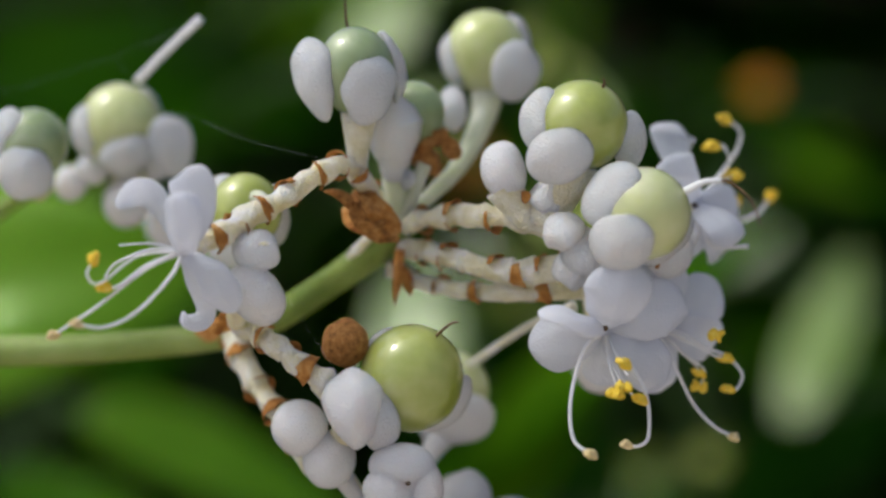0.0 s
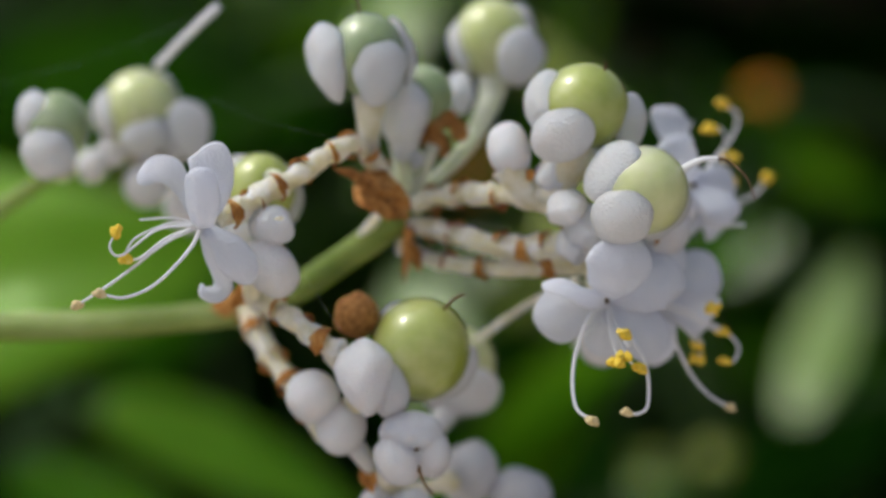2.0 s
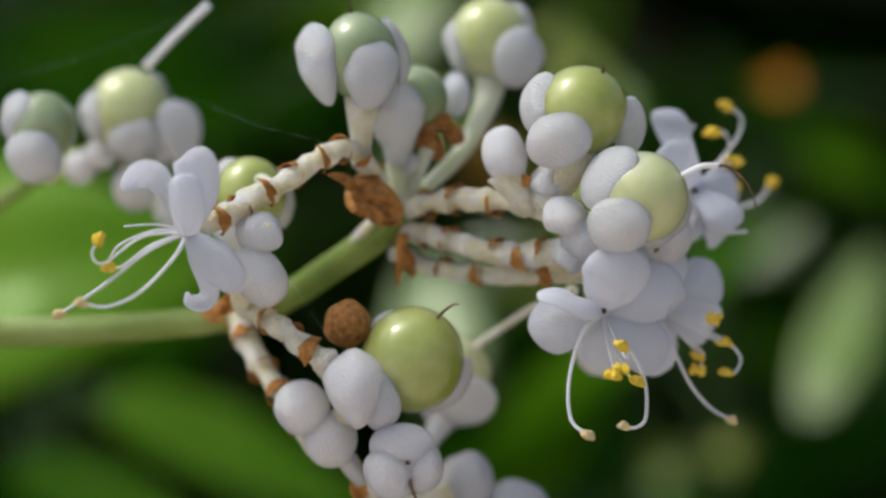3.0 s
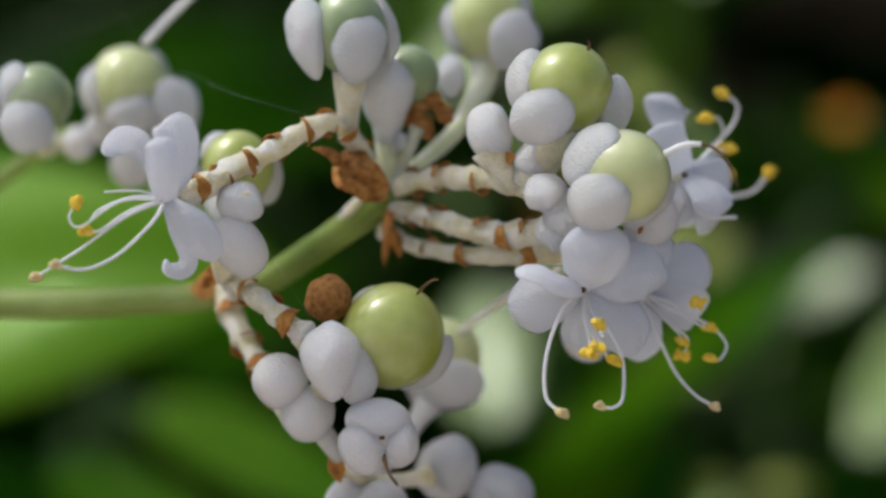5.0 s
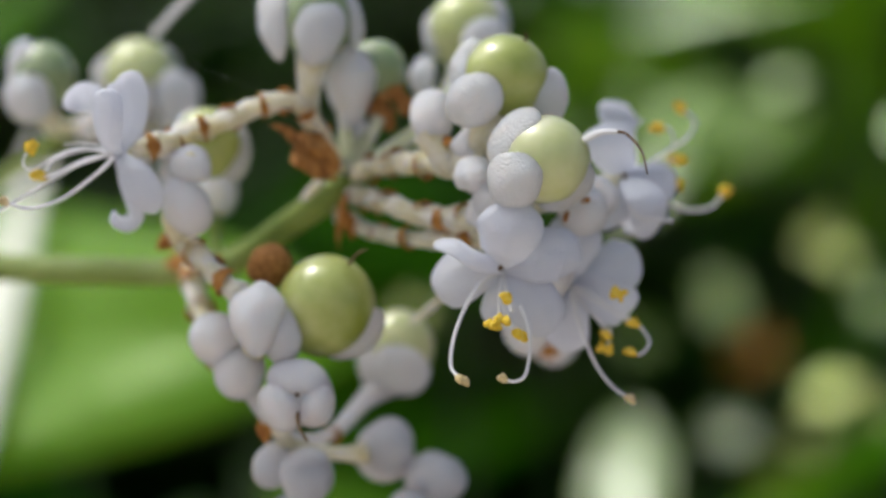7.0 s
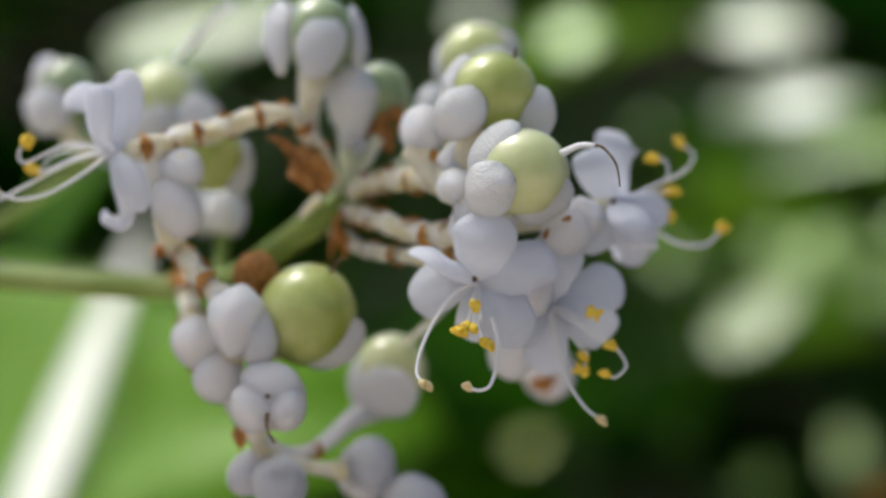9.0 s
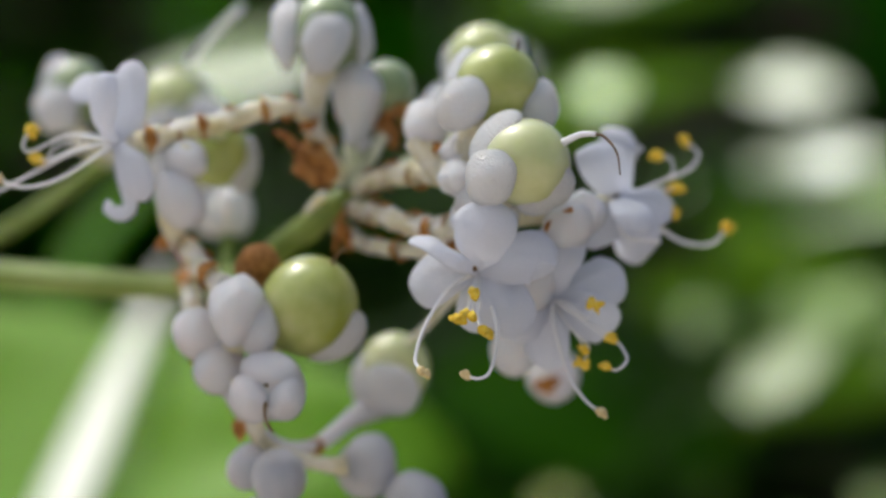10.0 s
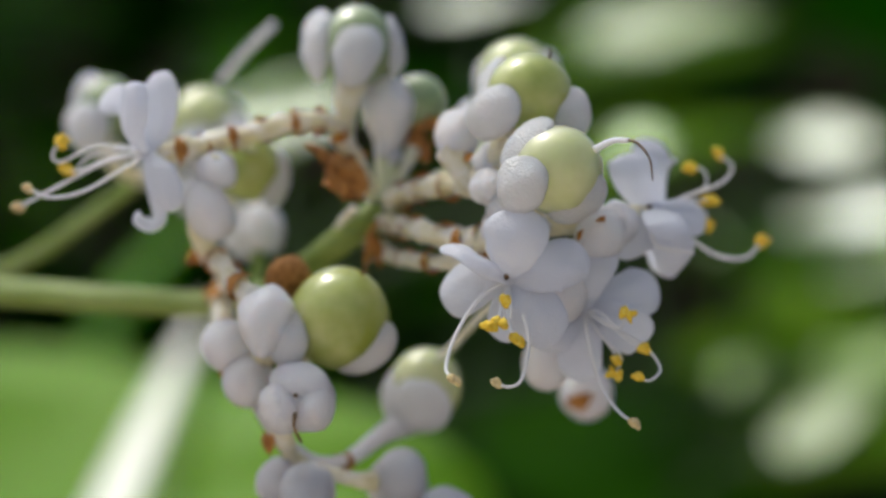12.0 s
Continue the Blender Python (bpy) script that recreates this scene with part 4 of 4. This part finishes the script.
# ---- the cluster behind ----
fruit((-27.4, 15.4, 10.2), 3.0, (0.1, -0.1, 1), BERRY_PALE, [
    ((-30.5, 14.0, 10.3), (-0.85, -0.5, 0.05), (-0.1, 0, 1), 1.6, 1.9),
    ((-26.9, 12.2, 8.3), (0.1, -0.97, -0.2), (1, 0, 0.1), 1.5, 2.0),
    ((-23.4, 13.4, 8.5), (0.5, -0.85, -0.1), (-0.25, 0, 1), 1.8, 2.3),
    ((-24.6, 16.6, 11.2), (0.9, 0.2, 0.2), UP, 1.3, 1.8),
], owner=cluster_back, label="pale green berry with white sepals")
stalk([(-25.6, 13.8, 13.4), (-23.2, 12.6, 15.3), (-20.5, 11.6, 17.3)], [0.32, 0.3, 0.3], FILAMENT, cluster_back, "style")
fruit((-32.5, 8.8, 10.2), 2.35, (0.1, -0.1, 1), BERRY_GREY, [
    ((-34.3, 7.2, 11.0), (-0.5, -0.85, 0.1), UP, 1.6, 2.0),
    ((-33.0, 6.0, 8.2), (0.0, -0.97, -0.2), (0.3, 0, 1), 1.95, 1.9),
], owner=cluster_back, label="green berry with white sepals")
for c, r in (((-27.6, 15.0, 4.8), 1.65), ((-29.6, 15.0, 7.6), 1.2), ((-27.2, 14.6, 7.7), 1.2), ((-25.2, 15.4, 7.2), 1.0), ((-31.4, 15.4, 6.6), 1.2), ((-25.0, 19.0, 2.6), 2.0)):
    part("bud", ball(c, r, (0.2, -0.5, 0.8), 1.1, 0.12, 1.5, 14), SEPAL, cluster_back, "round white bud")
stalk([(-28.0, 16.4, 8.0), (-29.8, 17.0, 7.2), (-33.0, 18.0, 7.0), (-37.0, 19.4, 5.0), (-46.0, 22.0, 0.4), (-64, 25, -7.0), (-92, 32, -34), (-122, 44, -140), (-142, 56, -300), (-146, 66, -458)], [0.6, 0.6, 0.6, 0.6, 0.62, 0.75, 1.0, 1.2, 1.4, 1.6], STEM, cluster_back)
stalk([(-32.6, 9.2, 8.0), (-33.2, 12.4, 6.6), (-33.6, 18.0, 6.6)], [0.9, 0.7, 0.7], CREAM, cluster_back)
stalk([(-28.4, 16.4, 8.8), (-28.0, 16.0, 7.0), (-27.6, 15.4, 5.4)], [0.8, 0.7, 0.8], CREAM, cluster_back)
stalk([(-25.0, 19.0, 3.4), (-26.4, 17.4, 5.6), (-28.4, 16.2, 7.4)], [0.7, 0.6, 0.6], CREAM, cluster_back)

# ---- undergrowth ----
GROUND_Z = -HANG / MM


def plant(name, at, leaves, label, category="plant", stem_r=1.8, top=None, group=""):
    """A leafy plant: one stem out of the ground, blades that start on it."""
    e = root(name, (at[0], at[1], GROUND_Z + ground_height(at[0] * MM, at[1] * MM) / MM), label, category, group)
    lift = vec((at[0], at[1], GROUND_Z + ground_height(at[0] * MM, at[1] * MM) / MM))
    tallest = max([b[2] for b, *_ in leaves] + ([top] if top else []))
    line = [vec((at[0], at[1], lift[2] - 8)), vec((at[0] + 4, at[1] - 3, (lift[2] + tallest) / 2)), vec((at[0], at[1], tallest))]
    v, f = tube(line, [stem_r, stem_r * 0.85, stem_r * 0.5], 12, 10)
    part("stem", (v - lift, f), WOOD, e)
    for b, tip, w, face, droop, mat in leaves:
        start = vec((at[0], at[1], b[2])) if b[0] is None else vec(b)
        v, f, uv = leaf_shape(start, tip, w, face, droop, 0.16 if w > 12 else 0.03 if w > 9 else 0.01, 0.06 if w > 12 else 0.02 if w > 9 else 0.003)
        part("leaf", (v - lift, f), mat, e, uv=uv)
        if b[0] is not None:
            v, f = tube([vec((at[0], at[1], b[2] - 18)), (vec((at[0], at[1], b[2])) + start) / 2 - vec((0, 0, 3)), start], [1.6, 1.3, 1.0], 8)
            part("leaf_stalk", (v - lift, f), WOOD, e)
    return e




EYES = ((-4, -147, 20), (27, -150, 0), (46, -142, -20))


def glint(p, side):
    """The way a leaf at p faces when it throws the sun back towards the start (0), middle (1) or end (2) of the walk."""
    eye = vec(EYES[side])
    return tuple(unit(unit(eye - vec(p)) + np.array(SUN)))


plant("broadleaf_plant", (-175, 150), [
    ((None, 0, -30), (-32, 110, -13), 58, (-0.14, -0.76, 0.63), 0.03, LEAF_BRIGHT),
    ((None, 0, -34), (-14, 146, -66), 28, (0.15, -0.5, 0.86), 0.03, LEAF_SHADED),
], "broad-leaved plant with long sunlit green leaves")


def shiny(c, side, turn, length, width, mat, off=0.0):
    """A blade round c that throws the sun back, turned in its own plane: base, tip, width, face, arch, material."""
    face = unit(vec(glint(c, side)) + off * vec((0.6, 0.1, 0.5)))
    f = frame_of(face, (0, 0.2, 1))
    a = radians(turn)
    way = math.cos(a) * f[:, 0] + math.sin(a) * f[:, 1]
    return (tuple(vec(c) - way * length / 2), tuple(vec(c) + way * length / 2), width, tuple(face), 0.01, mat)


# added white blade that imitates a specular streak along the broad leaf
plant("leaf_sun_streak", (-83, 78), [
    shiny((-80.8, 111, -17), 2, 94, 88, 6.6, STREAK, 0.0),
], "white blade standing in for the sun's streak on the broad green leaf", "grass", 1.0)
plant("broadleaf_plant", (-4, 250), [
    shiny((-11, 190, -38), 1, 100, 28, 14, LEAF_GLARE, 0.07),
    ((-22, 190, -74), (44, 166, -22), 18, (0.05, -0.35, 0.94), 0.04, LEAF),
    ((-10, 200, -110), (26, 160, -58), 22, (0.0, -0.3, 0.95), 0.04, LEAF),
], "young plant with narrow shiny green leaves")
plant("broadleaf_plant", (86, 250), [
    shiny((52, 201, -46), 0, 72, 38, 10, LEAF_GLARE, 0.36),
    ((80, 226, -42), (36, 194, -6), 14, (0.1, -0.4, 0.85), 0.03, LEAF),
    shiny((48, 268, -42), 0, 20, 18, 10, LEAF_GLARE, 0.06),
    shiny((46, 208, -8), 0, 60, 8, 5, LEAF_DEAD, 0.6),
    ((70, 230, -60), (30, 200, -80), 20, (0.1, -0.4, 0.85), 0.03, LEAF_SHADED),
], "small plant with shiny leaves paled by painted glare and one brown leaf")
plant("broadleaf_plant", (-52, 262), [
    shiny((-11, 220, 7), 2, 55, 21, 11, LEAF_GLARE, 0.2),
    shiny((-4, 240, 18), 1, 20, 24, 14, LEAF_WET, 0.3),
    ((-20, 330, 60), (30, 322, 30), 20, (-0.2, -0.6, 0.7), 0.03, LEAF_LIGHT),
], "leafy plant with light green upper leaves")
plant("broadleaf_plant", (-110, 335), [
    shiny((-21.4, 278, 64.4), 2, -18, 26, 10, LEAF_GLARE),
    shiny((-14.5, 268, 48.6), 2, 2, 30, 8, LEAF_GLARE),
    shiny((-51.7, 269, 85), 2, 6, 36, 14, LEAF_GLARE, 0.12),
    shiny((-100, 300, 101), 2, 10, 24, 7, LEAF_GLARE, 0.05),
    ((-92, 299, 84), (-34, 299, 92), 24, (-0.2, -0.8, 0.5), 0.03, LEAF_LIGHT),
    shiny((-82, 156, 42), 2, 25, 32, 15, LEAF_GLARE),
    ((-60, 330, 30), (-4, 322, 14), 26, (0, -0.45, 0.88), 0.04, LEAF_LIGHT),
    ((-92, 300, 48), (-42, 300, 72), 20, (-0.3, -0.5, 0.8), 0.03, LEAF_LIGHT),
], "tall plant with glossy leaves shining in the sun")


plant("broadleaf_plant", (-70, 190), [
    ((-54.9, 150, -36.4), (-22.1, 156, -57), 12, (-0.2, -0.6, 0.75), 0.05, LEAF_BRIGHT),
    ((-62, 122, -38), (-40, 116, -47), 9, (-0.3, -0.5, 0.8), 0.05, LEAF_BRIGHT),
], "low plant with bright green leaves under the cluster")
plant("broadleaf_plant", (30, 205), [
    ((-6, 180, -66), (22, 172, -32), 15, (-0.3, -0.6, 0.7), 0.03, LEAF_LIGHT),
    ((54, 255, -24), (74, 262, -32), 14, (-0.3, -0.6, 0.7), 0.03, LEAF_LIGHT),
    shiny((20.5, 180, -59), 0, 30, 6, 5, LEAF_YELLOW, 0.12),
    shiny((29.5, 180, -59), 0, 70, 6, 5, LEAF_YELLOW, 0.16),
], "low plant with light green narrow leaves")
plant("broadleaf_plant", (-120, 245), [
    ((-136, 204, 10), (-90, 196, 55), 20, (-0.35, -0.6, 0.7), 0.03, LEAF_BRIGHT),
    ((-33.3, 300, 20), (-40.1, 306, -16.3), 14, (-0.3, -0.7, 0.65), 0.03, LEAF_LIGHT),
    ((-84, 262, 6), (-22, 250, -10), 36, (-0.15, -0.6, 0.78), 0.03, LEAF),
    ((-76, 256, 50), (-24, 262, 64), 22, (-0.3, -0.6, 0.7), 0.03, LEAF_LIGHT),
    ((-48, 282, 46), (-4, 280, 38), 20, (-0.2, -0.6, 0.75), 0.03, LEAF),
], "tall leafy plant with broad mid-green leaves")


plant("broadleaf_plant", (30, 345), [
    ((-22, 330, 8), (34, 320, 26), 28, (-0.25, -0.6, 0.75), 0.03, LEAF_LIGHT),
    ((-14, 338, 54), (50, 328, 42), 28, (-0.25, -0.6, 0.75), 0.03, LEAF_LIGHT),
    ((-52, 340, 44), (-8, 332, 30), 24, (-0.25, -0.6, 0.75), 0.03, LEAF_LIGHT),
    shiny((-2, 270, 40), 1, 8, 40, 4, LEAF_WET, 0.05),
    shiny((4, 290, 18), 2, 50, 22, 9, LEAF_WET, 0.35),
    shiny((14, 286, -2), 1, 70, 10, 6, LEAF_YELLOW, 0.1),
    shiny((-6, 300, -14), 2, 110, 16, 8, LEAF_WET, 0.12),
    ((26.6, 310, 11.4), (17.5, 316, -16.3), 13, (-0.25, -0.7, 0.65), 0.03, LEAF_LIGHT),
    ((24.2, 300, 50.3), (18.7, 306, -3.5), 10, (-0.3, -0.7, 0.65), 0.03, LEAF_LIGHT),
    ((6, 320, -30), (40, 312, -12), 22, (-0.25, -0.6, 0.75), 0.03, LEAF),
    ((-62, 318, 0), (2, 312, 12), 26, (-0.25, -0.6, 0.75), 0.03, LEAF_LIGHT),
], "plant with many light green leaves in the sun")
# small creeping plants whose leaflets catch the light
def creeping(at, side, spots, top):
    leaves = []
    for k, (x, y, z, mat, w, off) in enumerate(spots):
        eye = vec(EYES[side])
        p = vec((x, y, z)) - eye
        p = p * (1 + ((k * 7) % 11 - 5) * 5.5 / p[1]) + eye
        leaves.append(shiny(tuple(p), side, 137 * k % 180, 1.25 * w, w, mat, off))
    plant("creeping_plant", at, leaves, "thin-stemmed plant with small shiny leaflets", stem_r=0.8, top=top, group="creeping plants")


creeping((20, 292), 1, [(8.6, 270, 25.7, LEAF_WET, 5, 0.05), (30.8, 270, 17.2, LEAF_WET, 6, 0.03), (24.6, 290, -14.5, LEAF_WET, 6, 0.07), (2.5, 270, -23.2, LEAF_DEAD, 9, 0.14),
                        (27.7, 270, -35.2, LEAF_YELLOW, 8, 0.00), (-2.7, 270, -38, LEAF_GLARE, 8, 0.05), (11.8, 270, -38.1, LEAF_YELLOW, 8, 0.08), (6.4, 270, -45.9, LEAF_YELLOW, 8, 0.09), (17, 276, -31, LEAF_YELLOW, 8, 0.05), (22, 282, -24, LEAF_WET, 5, 0.05), (15, 288, -52, LEAF_WET, 6, 0.05)], 30)
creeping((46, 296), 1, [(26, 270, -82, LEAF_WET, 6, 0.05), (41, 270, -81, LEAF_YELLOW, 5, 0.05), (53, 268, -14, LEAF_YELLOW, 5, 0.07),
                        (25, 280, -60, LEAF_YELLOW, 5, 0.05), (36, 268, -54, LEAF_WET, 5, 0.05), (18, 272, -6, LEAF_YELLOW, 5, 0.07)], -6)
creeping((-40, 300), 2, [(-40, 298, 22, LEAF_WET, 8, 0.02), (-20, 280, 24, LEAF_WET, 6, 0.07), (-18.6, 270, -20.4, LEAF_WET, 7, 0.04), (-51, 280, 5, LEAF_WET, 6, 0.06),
                         (-40, 276, 46, LEAF_WET, 6, 0.05), (-57, 270, 62, LEAF_WET, 9, 0.06), (-76, 270, 66, LEAF_GLARE, 8, 0.07),
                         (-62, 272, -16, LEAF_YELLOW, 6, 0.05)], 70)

rng = random.Random(7)


def filler(x, y, n, low, high, size, mats):
    leaves = []
    turn = rng.uniform(0, 360)
    for i in range(n):
        turn += 137.5
        z = low + (high - low) * i / n + rng.uniform(-12, 12)
        L = size * rng.uniform(0.75, 1.2)
        a = radians(turn)
        rise = rng.uniform(-0.35, 0.35)
        d = vec((math.cos(a), math.sin(a), rise))
        tip = vec((x, y, z)) + unit(d) * L
        face = (-0.3 * math.cos(a) + rng.uniform(-0.25, 0.25), -0.3 * math.sin(a) + rng.uniform(-0.35, 0.1), 1)
        leaves.append(((None, 0, z), tip, L * rng.uniform(0.2, 0.3), face, rng.uniform(0.02, 0.1), rng.choice(mats)))
    plant("broadleaf_plant", (x, y), leaves, "leafy green undergrowth plant behind the flowers", group="undergrowth plants")


# the near-black leaves mixed in paint the shade between the plants
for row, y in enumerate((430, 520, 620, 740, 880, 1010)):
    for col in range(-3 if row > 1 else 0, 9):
        filler(-520 + 105 * col + 50 * (row % 2) + rng.uniform(-25, 25), y + rng.uniform(-30, 30), 15, -300, (-10, 70, 200, 320, 420, 480)[row], 165 + 12 * row, [LEAF, LEAF, LEAF_SHADED, LEAF_SHADED, LEAF_SHADED] if row < 2 else [LEAF, LEAF, LEAF, LEAF, LEAF_SHADED, LEAF_SHADED, LEAF_SHADED, LEAF_LIGHT])

# ---- silk threads ----
silk = root("spider_silk", (0, 0, 0), "fine spider silk threads strung between buds and stalks", "spider silk")
for line in ([(-16.4, -4.9, 1.8), (-15.0, -5.2, -1.2), (-13.0, -6.2, -4.8)], [(-25.0, 12.4, 11.6), (-21.4, 7.0, 11.0), (-17.4, 0.6, 9.6), (-12.9, -0.2, 8.0)],
             [(-21.0, 11.8, 17.0), (-30.0, 14.0, 14.6), (-44.0, 18.0, 12.0)], [(-27.0, 13.2, 15.4), (-25.4, 14.6, 12.6)]):
    part("thread", tube(line, [0.0028, 0.0028], 6), WEB, silk)
